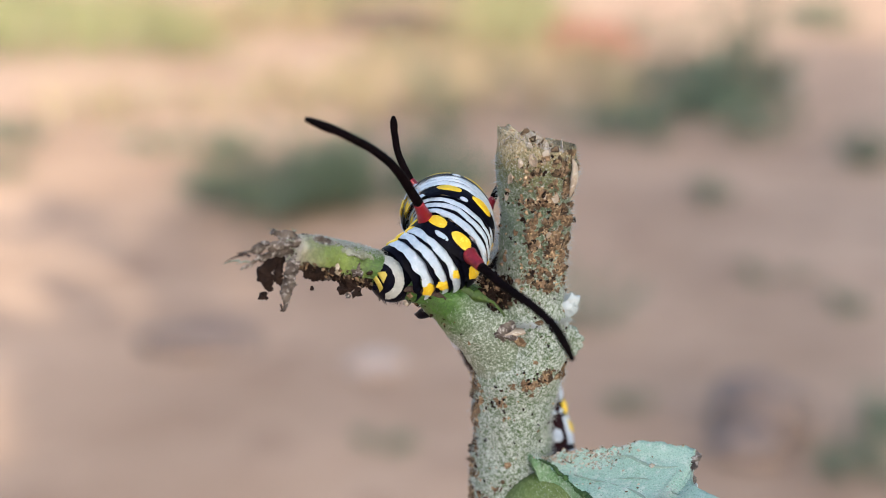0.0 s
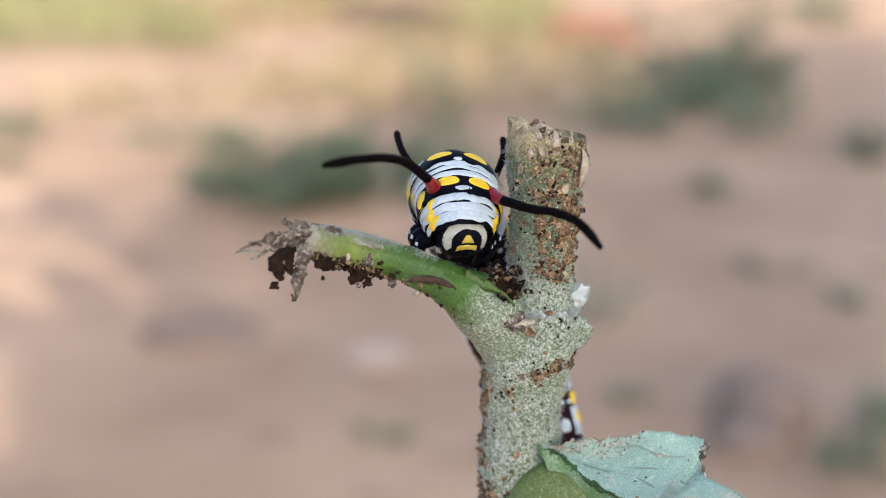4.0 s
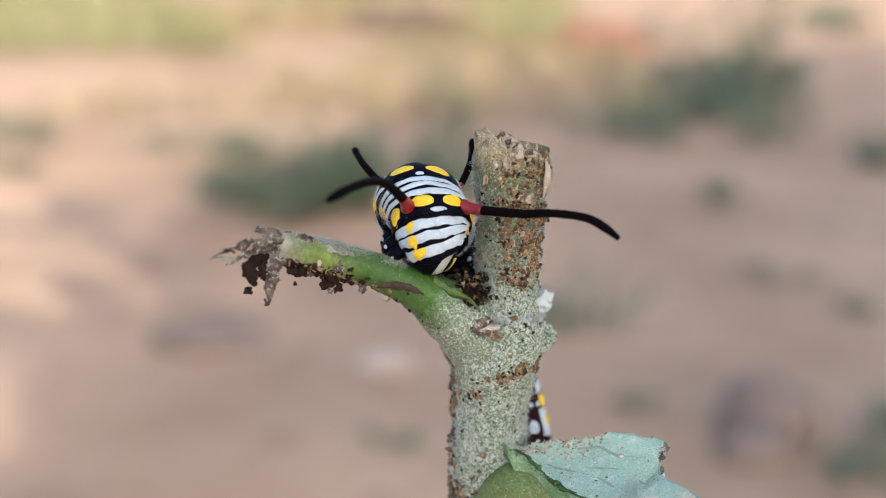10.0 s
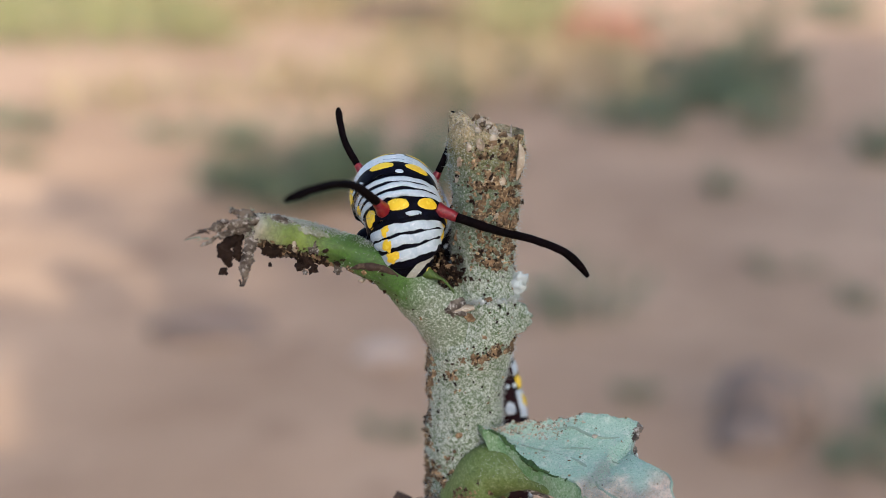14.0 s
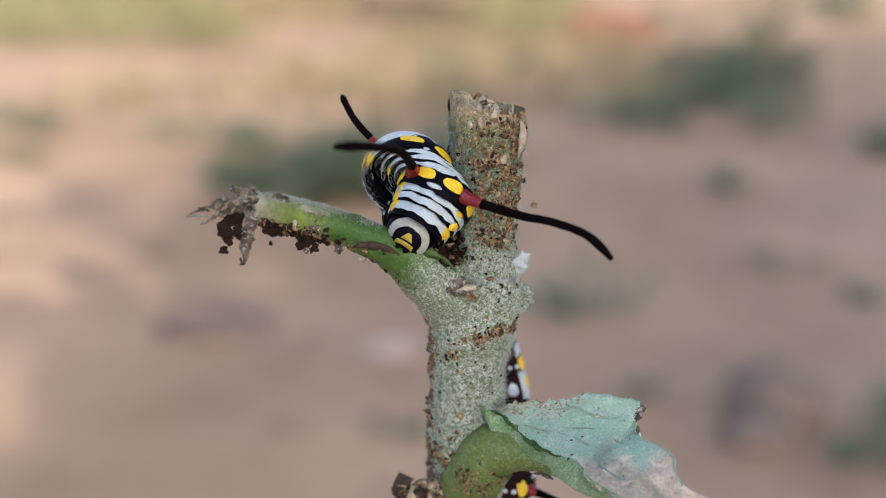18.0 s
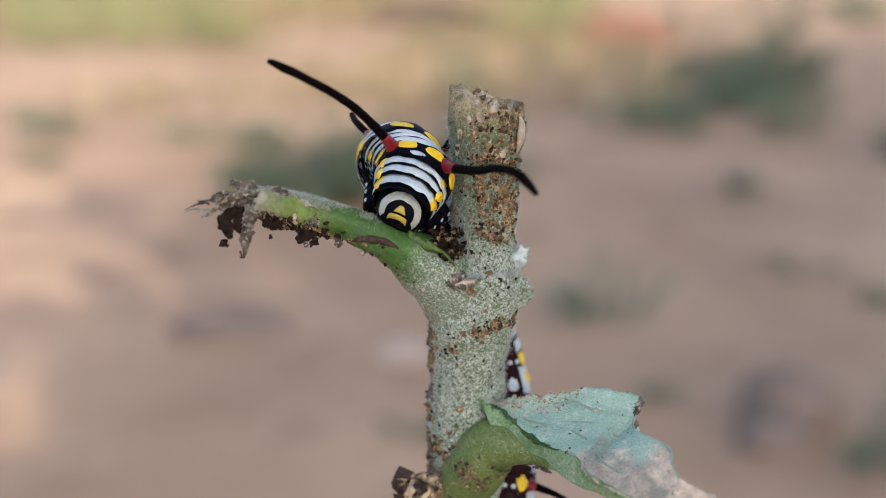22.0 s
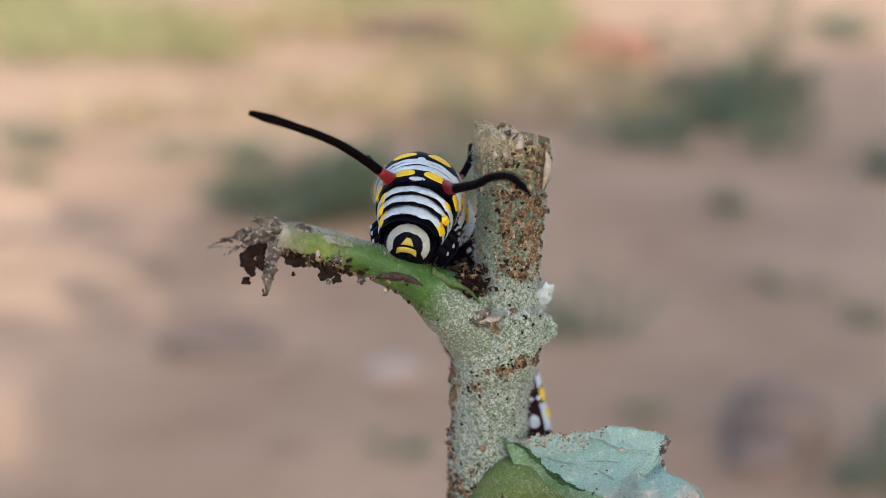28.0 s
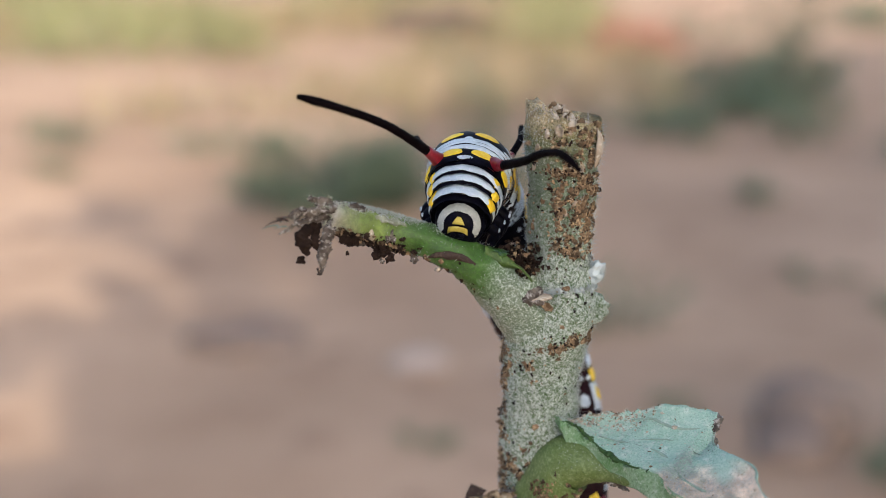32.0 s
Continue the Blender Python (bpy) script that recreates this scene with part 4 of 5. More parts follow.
# bracts and bark at the lower node
for k in range(120):
    x = r3.uniform(-6.6, -1.2)
    z, depth = -15.9 - 0.3 * abs(x + 3) - 3.6 * r3.random(), r3.uniform(-1.4, 1.0)
    m = Matrix.Translation((x, depth, z)) @ pose(0, 0, 0, r3.uniform(20, 120), r3.uniform(-60, 60), r3.uniform(0, 360))
    v, f = moved(flake(r3.uniform(0.8, 1.9), 200 + k, 0.9), m)
    part("bract", mesh_of("bract", [mm(*q) for q in v], f, r3.choice([M_DRY, M_BROWN, M_TAN, M_SLIT]), k % 2 == 0), plant, "dry brown papery bract")
for x0, z0, x1, z1 in ((-6.4, -20.5, -5.6, -17.0), (-5.3, -20.8, -4.3, -17.4), (-2.6, -20.6, -1.0, -17.6), (-3.2, -20.2, -2.2, -18.2), (-1.0, -21.0, -0.2, -18.9), (-5.9, -18.0, -4.0, -16.6)):
    v, f = tube([(x0, -1.5, z0), ((x0 + x1) / 2 + 0.15, -1.9, (z0 + z1) / 2), (x1, -1.5, z1)], [0.32, 0.28, 0.06], 10, 20, 0.12, 1.5, 0.3, (0.3, 1, 0), 0.05)
    part("bract", mesh_of("bract", [mm(*q) for q in v], f, M_TAN), plant, "narrow pale dry bract")
for k, (x, y, z) in enumerate([(-4.6, 0.3, -17.5), (-5.6, 0.4, -18.6), (-2.8, 0.2, -17.2), (-3.6, -0.4, -18.4), (-4.8, -0.4, -19.6), (-2.4, -0.4, -19.4)]):
    v, f = blob(70 + k, 1.1, 0.9, (1.2, 0.8, 0.9), 9, 7)
    part("bark_knob", mesh_of("bark_knob", [mm(p.x + x, p.y + y, p.z + z) for p in v], f, M_BROWN, False), plant, "knobby brown bark")
# a withered scrap under the leaf
v, f = tube([(1.6, -2.2, -13.3), (2.8, -2.7, -13.2), (4.0, -3.2, -13.4), (5.2, -3.6, -13.9)], [0.12, 0.4, 0.34, 0.08], 12, 40, 0.3, 1.8, 0.6, (0, 0, 1), 0.2)
part("withered_scrap", mesh_of("withered_scrap", [mm(*q) for q in v], f, M_DRY), leaf, "brown withered scrap under the leaf")


# ---- the caterpillar: a head, rings of skin, legs and three pairs of tentacles ----
caterpillar = thing("caterpillar", NODE, "black, white and yellow banded caterpillar feeding in the fork", "caterpillar")
# lengths along the body from the face, in mm
LONG = 46.0
SHOULDER, HUMP = 6.07, 9.19
REAR = [(13.5, -6.2, 8.4, 6.8), (17.5, -5.4, 8.6, 4.2), (22.0, -3.6, 10.0, -1.5), (27.0, -1.0, 9.2, -6.5), (32.0, 0.6, 8.5, -11.0), (37.0, 1.5, 6.2, -15.6), (42.0, 1.6, 3.8, -19.8), (46.0, 1.6, 3.2, -23.4)]
GUIDE = [(0, 0, -0.85, 0.5), (SHOULDER, 0, -0.6, 0.8), (HUMP, 0, -0.4, 0.9), (13.5, 0.05, 0.5, 0.85), (17.5, 0.25, 1, 0.1), (36, 0.3, 1, 0), (41, 0.75, 0.6, 0.1), (46, 0.8, 0.55, 0.1)]


def girth(u):
    return float(np.interp(u, [0, 0.6, 1.6, 2.6, 4, 6.2, 9.2, 13, 26, 36, 42, 46], [1.1, 1.7, 2.05, 2.25, 2.62, 2.98, 3.25, 3.25, 3.2, 3.0, 2.8, 2.2]))


def body_pose(u, post):
    """Where the ring at length u sits, for a posture: face, shoulder and hump, the roll of the hump and the tuck of the head. Local y runs to the tail, z to the back."""
    h, s, c = (Vector(post[k:k + 3]) for k in (0, 3, 6))
    h.x += 1.2 * post[10]
    knots = [(0.0, h), (SHOULDER, s), (HUMP, c)] + [(q[0], Vector(q[1:])) for q in REAR]
    drift = c - Vector((-6.2, 2.7, 7.8))
    knots[3] = (13.5, Vector((0.5 * c.x - 3.2, 0.5 * c.y + 2.5, 7.6 + 0.15 * (c.z - 8))))
    knots[4] = (17.5, knots[4][1] + 0.4 * drift)
    v = 0.8 * (c - s) / (HUMP - SHOULDER) + 0.2 * (s - h) / SHOULDER
    v.x = 0.6 * (s - h).x / SHOULDER
    last = len(knots) - 1
    speed = [(s - h) / SHOULDER * 1.1 + Vector((0, 0.3 - 1.45 * post[10], -0.08 + 0.42 * post[10])), v]
    for i in range(2, last + 1):
        a, b = knots[i - 1], knots[min(i + 1, last)]
        speed.append((b[1] - a[1]) / (b[0] - a[0]))
    # the way each ring faces turns evenly between the knots
    face = [w.normalized() for w in speed]
    face[0] = (face[0] + Vector((-0.5 * post[10], 0, 0))).normalized()
    face[2] = (face[1] * 0.4 + Vector((0, 0.65, 0.03))).normalized()
    face[3] = Vector((0, 0.9, -0.42)).normalized()
    k = 0
    while k < last - 1 and u > knots[k + 1][0]:
        k += 1
    (u0, p0), (u1, p1) = knots[k], knots[k + 1]
    L, t = u1 - u0, (u - u0) / (u1 - u0)
    p = p0 * (2 * t ** 3 - 3 * t * t + 1) + speed[k] * L * (t ** 3 - 2 * t * t + t) + p1 * (3 * t * t - 2 * t ** 3) + speed[k + 1] * L * (t ** 3 - t * t)
    d = (face[k] * (1 - t) + face[k + 1] * t).normalized()
    g = Vector([float(np.interp(u, [q[0] for q in GUIDE], [q[i] for q in GUIDE])) for i in (1, 2, 3)])
    g.x += post[9] * float(np.interp(u, [SHOULDER, HUMP, 13.5, 22], [0.4, 1, 0.3, 0])) + post[10] * float(np.interp(u, [0, 4, SHOULDER, HUMP], [0.75, 0.6, 0.25, 0]))
    z = (g - d * g.dot(d)).normalized()
    x = d.cross(z)
    m = Matrix((x, d, z)).transposed().to_4x4()
    m.translation = p * MM
    return m


def ring_r(r, y, half, plump):
    """The ring's radius at y from its middle: full in the middle, tucked in at both ends."""
    f = min(1, abs(y) / half)
    return r * (1 + plump * (1 - f ** 2.2) - 0.02 * f ** 4)


def ring_mesh(name, r, half, plump, material, rear=False, flank=104, seg=56):
    verts, faces = [], []
    ys = [half * k / 4 for k in range(-4, 5)]
    for y in ys:
        rr = ring_r(r, y, half, plump)
        for j in range(seg):
            a = 2 * math.pi * j / seg
            w = Vector((math.sin(a), 0, math.cos(a) * (0.98 if math.cos(a) > 0 else 0.86)))
            wob = 1 + 0.012 * noise.noise(Vector((w.x * 3, y * 2 + r * 9, w.z * 3)))
            drift = 0.13 * noise.noise(Vector((w.x * 2.3, r * 31, w.z * 2.3))) + 0.05 * noise.noise(Vector((w.x * 9, r * 31, w.z * 9)))
            drift += y * 0.45 * noise.noise(Vector((w.x * 4.5, r * 17 + (5 if y > 0 else 0), w.z * 4.5)))
            verts.append(w * rr * wob + Vector((0, y + drift, 0)))
    n = len(ys)
    for k in range(n - 1):
        for j in range(seg):
            a, b = k * seg + j, k * seg + (j + 1) % seg
            faces.append((a, b, b + seg, a + seg))
    me = mesh_of(name, scaled(verts), faces, material)
    me.materials.append(M_MAROON if rear else M_BLACK)
    for p in me.polygons:
        j = p.index % seg
        a = abs((2 * math.pi * (j + 0.5) / seg + math.pi) % (2 * math.pi) - math.pi)
        if a > radians(flank + 6 * math.sin(9 * r + j * 0.9)):
            p.material_index = 1
    return me


def skin_patch(r, half, plump, a0, y0, da, dy, proud, lean=0.0, rag=0.10):
    """A rounded patch lying on a ring: a0 and da in degrees round the back, y0 and dy in mm along it."""
    verts, faces = [], []
    rings, seg = 4, 36

    def at(px, py, lift):
        y = y0 + dy * py + lean * px
        a = radians(a0 + da * px)
        rr = ring_r(r, y, half, plump) + lift
        return Vector((math.sin(a) * rr, y, math.cos(a) * rr * (0.98 if math.cos(a) > 0 else 0.86)))
    verts.append(at(0, 0, proud))
    for k in range(1, rings + 1):
        f = k / rings
        for j in range(seg):
            q = 2 * math.pi * j / seg
            wob = 1 + rag * noise.noise(Vector((math.cos(q) * 1.4 + a0, math.sin(q) * 1.4, y0)))
            cx, sy = math.copysign(abs(math.cos(q)) ** 0.95, math.cos(q)), math.copysign(abs(math.sin(q)) ** 0.95, math.sin(q))
            verts.append(at(cx * f * wob, sy * f * wob, proud * (1 if k < rings else -1.5)))
    for j in range(seg):
        faces.append((0, 1 + j, 1 + (j + 1) % seg))
    for k in range(rings - 1):
        for j in range(seg):
            a, b = 1 + k * seg + j, 1 + k * seg + (j + 1) % seg
            faces.append((a, a + seg, b + seg, b))
    return scaled(verts), faces


def tentacle_mesh(length, r0, r1, bow, lean=0.85):
    """A curved feeler along +x, bowing to +z, in two pieces: crimson base and black shaft."""
    pts = [(length * f, 0, bow * math.sin(math.pi * f ** lean)) for f in (0, 0.05, 0.13, 0.4, 0.6, 0.8, 0.92, 1.0)]
    rad = [r0 * 1.15, r0 * 0.88, r0 * 0.68, r1 * 1.0, r1 * 0.95, r1 * 0.95, r1 * 0.98, r1 * 0.5]
    red = tube(pts[:3], rad[:3], 18, 12, 0.03, 2)
    dark = tube(pts[2:], [rad[2] * 0.97] + rad[3:], 18, 44, 0.03, 2.5, 1.0, (0, 0, 1), 0.02)
    return (scaled(red[0]), red[1]), (scaled(dark[0]), dark[1])


KEYED = []          # (part, length along the body) for all that follows the posture
FEELERS = []        # (part, length, side) for the foremost pair


def add_ring(u, half, plump, material, name="skin_ring", label=""):
    ob = part(name, ring_mesh(name, girth(u), half, plump, material, u > 25, 106 if u < 6.5 else 112 if u < 36 else 80), caterpillar, label)
    KEYED.append((ob, u))
    return ob


HEAD_FRONT, HEAD_BACK, HEAD_R = -0.90, 1.3, 1.92


def head_skin(lateral, y, up=0.0):
    """A place on the head capsule: lateral in mm round the crown, y along the axis from the blunt front to the neck."""
    f = min(0.999, max(0.0, (HEAD_BACK - y) / (HEAD_BACK - HEAD_FRONT)))
    rr = HEAD_R * (1 - f ** 2.7) ** (1 / 2.7)
    a = lateral / max(rr, 0.5)
    cleft = 1 - 0.03 * math.exp(-(lateral / 0.16) ** 2) if y > -0.2 else 1
    return Vector((math.sin(a) * (rr + up), y - up * f ** 3, math.cos(a) * (rr + up) * 0.95 * cleft))


def head_plate(name, corners, material, label, parent):
    """A low plate on the head, fanned out from its middle to a sunken rim."""
    c = (sum(p[0] for p in corners) / len(corners), sum(p[1] for p in corners) / len(corners))
    edge = []
    for i, (x0, y0) in enumerate(corners):
        x1, y1 = corners[(i + 1) % len(corners)]
        edge += [(x0 + (x1 - x0) * k / 6, y0 + (y1 - y0) * k / 6) for k in range(6)]
    vs = [head_skin(*c, 0.07)]
    vs += [head_skin(c[0] + (x - c[0]) * 0.6, c[1] + (y - c[1]) * 0.6, 0.07) for x, y in edge]
    vs += [head_skin(x, y, 0.05) for x, y in edge] + [head_skin(x, y, -0.08) for x, y in edge]
    m = len(edge)
    fs = [(0, 1 + i, 1 + (i + 1) % m) for i in range(m)]
    for k in (1, 1 + m):
        fs += [(k + i, k + m + i, k + m + (i + 1) % m, k + (i + 1) % m) for i in range(m)]
    return part(name, mesh_of(name, scaled(vs), fs, material), parent, label)


def head():
    verts, faces, seg, rows_ = [], [], 112, 80
    for k in range(rows_ + 1):
        q = math.pi / 2 * k / rows_
        y = HEAD_BACK - (HEAD_BACK - HEAD_FRONT) * math.cos(q) ** (2 / 2.7)
        rr = HEAD_R * math.sin(q) ** (2 / 2.7)
        for j in range(seg):
            a = 2 * math.pi * j / seg
            cleft = 1 - 0.03 * math.exp(-(math.atan2(math.sin(a), math.cos(a)) / 0.08) ** 2)
            verts.append(Vector((math.sin(a) * rr, y, math.cos(a) * rr * cleft * 0.95)))
    for k in range(rows_):
        for j in range(seg):
            a, b = k * seg + j, k * seg + (j + 1) % seg
            faces.append((a, b, b + seg, a + seg))
    me = mesh_of("head", scaled(verts), faces, M_GREYW)
    me.materials.append(M_BLACK)
    for p in me.polygons:
        c = p.center / MM
        a = math.atan2(c.x, c.z)
        side = a * max(0.5, math.hypot(c.x, c.z))
        far = math.hypot(side / 1.5, max(0, c.y + 0.5)) + 0.07 * noise.noise(Vector((side * 1.6, c.y * 1.6, 0)))
        if far < 0.82 or abs(a) > 2.1 or c.y > 1.02 - 0.72 * a * a + 0.06 * noise.noise(c * 1.8) or c.y < -0.62:
            p.material_index = 1
    ob = part("head", me, caterpillar, "grey-white head capsule with black arches")
    KEYED.append((ob, 1.35))
    head_plate("face_plate", [(-0.46, -0.53), (0.46, -0.53), (0.12, -0.08), (-0.12, -0.08)], M_FACE, "yellow triangular face plate", ob)
    head_plate("lip", [(-0.82, -0.81), (0.82, -0.81), (0.70, -0.63), (-0.70, -0.63)], M_FACE, "dull yellow lip", ob)
    for side in (-1, 1):
        v, f = blob(5 + side, 0.22, 0.3, (0.9, 1.0, 0.8), 12, 9)
        part("jaw", mesh_of("jaw", [(p + Vector((side * 0.32, -0.96, 0.55))) * MM for p in v], f, M_BLACK), ob, "black jaw")
    return ob


head()

# bands from the neck to past the hump: length, half width, colour
BANDS = []
u = 2.30
for width, colour in [(0.40, "b"), (0.72, "w"), (0.17, "b"), (0.64, "w"), (0.14, "b"), (0.64, "w"), (0.26, "b"), (1.60, "S")]:
    BANDS.append((u + width / 2, width / 2, colour))
    u += width
while u < LONG - 0.5:
    near = [(0.36, "w"), (0.21, "b"), (0.31, "w"), (0.20, "b"), (0.29, "w"), (0.20, "b"), (1.50, "S")]
    for width, colour in near if u < 20 else [(2.3, "w"), (0.3, "b"), (0.9, "w"), (0.3, "b"), (1.0, "S")]:
        if u < LONG - 0.5:
            BANDS.append((u + width / 2, width / 2, colour))
        u += width

spot_no = 0
for u, half, colour in BANDS:
    if colour == "w":
        ob = add_ring(u, half + 0.10, 0.03, M_WHITE, "white_band")
        for side in (-1, 1):
            wide = 1 if u < 20 else 0.42
            if (half > 0.22 or int(u * 10) % 2) if u < 20 else half > 0.6:
                v, f = skin_patch(girth(u), half + 0.10, 0.03, side * ((64 if u < 6.5 else 90 if u < 20 else 80) + 6 * math.sin(u * 5)), 0.1 * math.sin(u * 3), (14 if u < 20 else 10) + 5 * math.sin(u * 9), (half + 0.16) * wide, 0.06, 0.22 * math.sin(u * 7), 0.6)
                part("side_patch", mesh_of("side_patch", v, f, M_YELLOW), ob, "yellow side patch")
            if u > 22 and half > 0.6:
                v, f = skin_patch(girth(u), half + 0.10, 0.03, side * 128, 0.2, 11, 0.62, 0.06, 0.0, 0.4)
                part("belly_patch", mesh_of("belly_patch", v, f, M_WHITE), ob, "white belly patch")
            if 4 < u < 20:
                for a0 in (118 + 4 * math.sin(u * 7), 133 + 6 * math.sin(u * 4), 150 + 5 * math.sin(u * 6)):
                    v, f = skin_patch(girth(u), half + 0.10, 0.03, side * a0, 0, 4.5 + 1.5 * math.sin(u * 11), 0.2, 0.05)
                    part("white_dot", mesh_of("white_dot", v, f, M_WHITE), ob, "tiny white dot")
    elif colour == "b":
        add_ring(u, half + 0.14, 0.008, M_BLACK, "black_band")
    else:
        spot_no += 1
        r, hw = girth(u), half + 0.12
        ob = add_ring(u, hw, 0.02, M_BLACK, "spotted_band", "black band with paired yellow spots")
        first = spot_no == 1
        for side in (-1, 1):
            a0, da = (23.0, 18.5) if first else (24.0, 20.0)
            v, f = skin_patch(r, hw, 0.02, side * a0, 0.2, da, 0.52 if first else 0.48, 0.035, side * 0.06)
            part("yellow_spot", mesh_of("yellow_spot", v, f, M_YELLOW), ob, "bright yellow oval spot")
            v, f = skin_patch(r, hw, 0.02, side * (72 if first else 90), -0.1, 14, 0.72, 0.06, 0.0, 0.35)
            part("side_patch", mesh_of("side_patch", v, f, M_YELLOW), ob, "yellow side patch")
            v, f = skin_patch(r, hw, 0.02, side * 108, 0.1, 6, 0.24, 0.05)
            part("side_mark", mesh_of("side_mark", v, f, M_WHITE), ob, "white side mark")
            if 8 < u < 20:
                for y0 in (-0.5, 0.62):
                    v, f = skin_patch(r, hw, 0.02, side * 66, y0, 16, 0.17, 0.05, 0.0, 0.35)
                    part("side_streak", mesh_of("side_streak", v, f, M_WHITE), ob, "white side streak")
            v, f = skin_patch(r, hw, 0.02, side * 124, 0.0, 5, 0.2, 0.05)
            part("side_mark", mesh_of("side_mark", v, f, M_WHITE), ob, "white side mark")
        v, f = skin_patch(r, hw, 0.02, 0, -0.58, 14 if first else 6, 0.2 if first else 0.15, 0.035)
        part("white_mark", mesh_of("white_mark", v, f, M_WHITE), ob, "small white mark")
        if spot_no in (1, 3):
            for side in (-1, 1):
                long_, bow = (12.0, 1.2 if side > 0 else 1.6) if first else (5.4, 0.45)
                red, dark = tentacle_mesh(long_, 0.52 if first else 0.40, 0.31 if first else 0.27, bow, 2.3 if first and side > 0 else 1.0)
                base = part("tentacle", mesh_of("tentacle_base", *red, M_RED), caterpillar, "slender black tentacle with crimson base")
                part("shaft", mesh_of("tentacle_shaft", *dark, M_HORN), base, "velvety black shaft")
                a = radians(side * (60 if spot_no == 3 else 45))
                foot = Vector((math.sin(a), 0.02, math.cos(a))) * (r * 0.96)
                if first and side > 0:
                    v, f = blob(17, 0.2, 0.8, (1.3, 0.8, 0.7), 10, 7)
                    part("dust_speck", mesh_of("dust_speck", [(p + Vector((5.6, 0.05, 1.7))) * MM for p in v], f, M_BROWN), base, "tan speck of dust")
                FEELERS.append((base, u, side, spot_no, foot))


# the hindmost pair of tentacles
for side in (-1, 1):
    red, dark = tentacle_mesh(5.0, 0.5, 0.24, 0.3, 0.9)
    base = part("tentacle", mesh_of("tentacle_base", *red, M_RED), caterpillar, "slender black tentacle with crimson base")
    part("shaft", mesh_of("tentacle_shaft", *dark, M_HORN), base, "velvety black shaft")
    FEELERS.append((base, 41.0, side, 11, Vector((side * 0.9, 0.02, 0.35)) * girth(41.0) * 1.02))


# three pairs of short black legs behind the head
for u0 in (3.3, 4.6, 5.9):
    ob, u1 = min(KEYED, key=lambda q: abs(q[1] - u0) + 9 * (q[0].name.startswith("head")))
    r = girth(u1)
    for side in (-1, 1):
        v, f = tube([(side * r * 0.62, 0, -r * 0.55), (side * r * 0.98, -0.25, -r * 0.82), (side * r * 0.86, -0.6, -r * 1.28), (side * r * 0.70, -0.75, -r * 1.5)], [0.62, 0.5, 0.34, 0.08], 14, 18, 0.05, 2)
        leg = part("leg", mesh_of("leg", scaled(v), f, M_BLACK), ob, "short black jointed leg")
        for n_, (kx, kz, sz) in enumerate(((1.12, -0.72, 0.17), (1.08, -1.02, 0.13))):
            v, f = blob(side + 3 + n_, sz, 0.3, (0.6, 1, 1), 10, 8)
            part("leg_spot", mesh_of("leg_spot", [(p + Vector((side * r * kx, -0.35 - 0.1 * n_, r * kz))) * MM for p in v], f, M_WHITE), leg, "white spot")


# fine pale bristles along the flanks
def bristles():
    r = random.Random(41)
    for ob, u in KEYED:
        if ob.name.startswith(("white_band", "spotted_band")) and 5 < u < 14:
            verts, faces = [], []
            for _ in range(44):
                a = radians(r.choice([-1, 1]) * r.uniform(55, 110))
                g = girth(u)
                w = Vector((math.sin(a), 0, math.cos(a) * (0.98 if math.cos(a) > 0 else 0.86)))
                p = w * g * 1.02 + Vector((0, r.uniform(-0.2, 0.2), 0))
                d = (w + Vector((r.uniform(-1, 1), r.uniform(-1, 1), r.uniform(-1, 1))) * 0.5).normalized() * r.uniform(0.18, 0.55)
                s, q = d.orthogonal().normalized() * 0.022, d.cross(d.orthogonal()).normalized() * 0.022
                k = len(verts)
                verts += [p - s, p + s, p + q, p + d]
                faces += [(k, k + 1, k + 3), (k + 1, k + 2, k + 3), (k + 2, k, k + 3)]
            part("bristles", mesh_of("bristles", scaled(verts), faces, M_PALE), ob, "short pale bristles")


def head_bristles():
    r = random.Random(43)
    verts, faces = [], []
    for _ in range(90):
        a, y = r.choice([-1, 1]) * r.uniform(1.0, 2.0), r.uniform(-0.7, 1.0)
        p = head_skin(a * HEAD_R * 0.9, y)
        d = (Vector((p.x, -0.5, p.z * 0.4)).normalized() + Vector((r.gauss(0, 0.35), r.gauss(0, 0.35), r.gauss(0, 0.35)))) * r.uniform(0.15, 0.42)
        s, q = d.orthogonal().normalized() * 0.02, d.cross(d.orthogonal()).normalized() * 0.02
        k = len(verts)
        verts += [p - s, p + s, p + q, p + d]
        faces += [(k, k + 1, k + 3), (k + 1, k + 2, k + 3), (k + 2, k, k + 3)]
    part("bristles", mesh_of("bristles", scaled(verts), faces, M_BLACK), KEYED[0][0], "short dark bristles")


bristles()
head_bristles()


# ---- what moves ----
def feeler_pose(u, post, foot, away, roll_up):
    """A feeler rooted on its band, pointing along away (millimetres in the caterpillar's space)."""
    m = body_pose(u, post)
    o = m @ (foot * MM)
    x = Vector(away).normalized()
    z = (Vector(roll_up) - x * x.dot(Vector(roll_up))).normalized()
    y = z.cross(x)
    q = Matrix((x, y, z)).transposed().to_4x4()
    q.translation = o
    return q


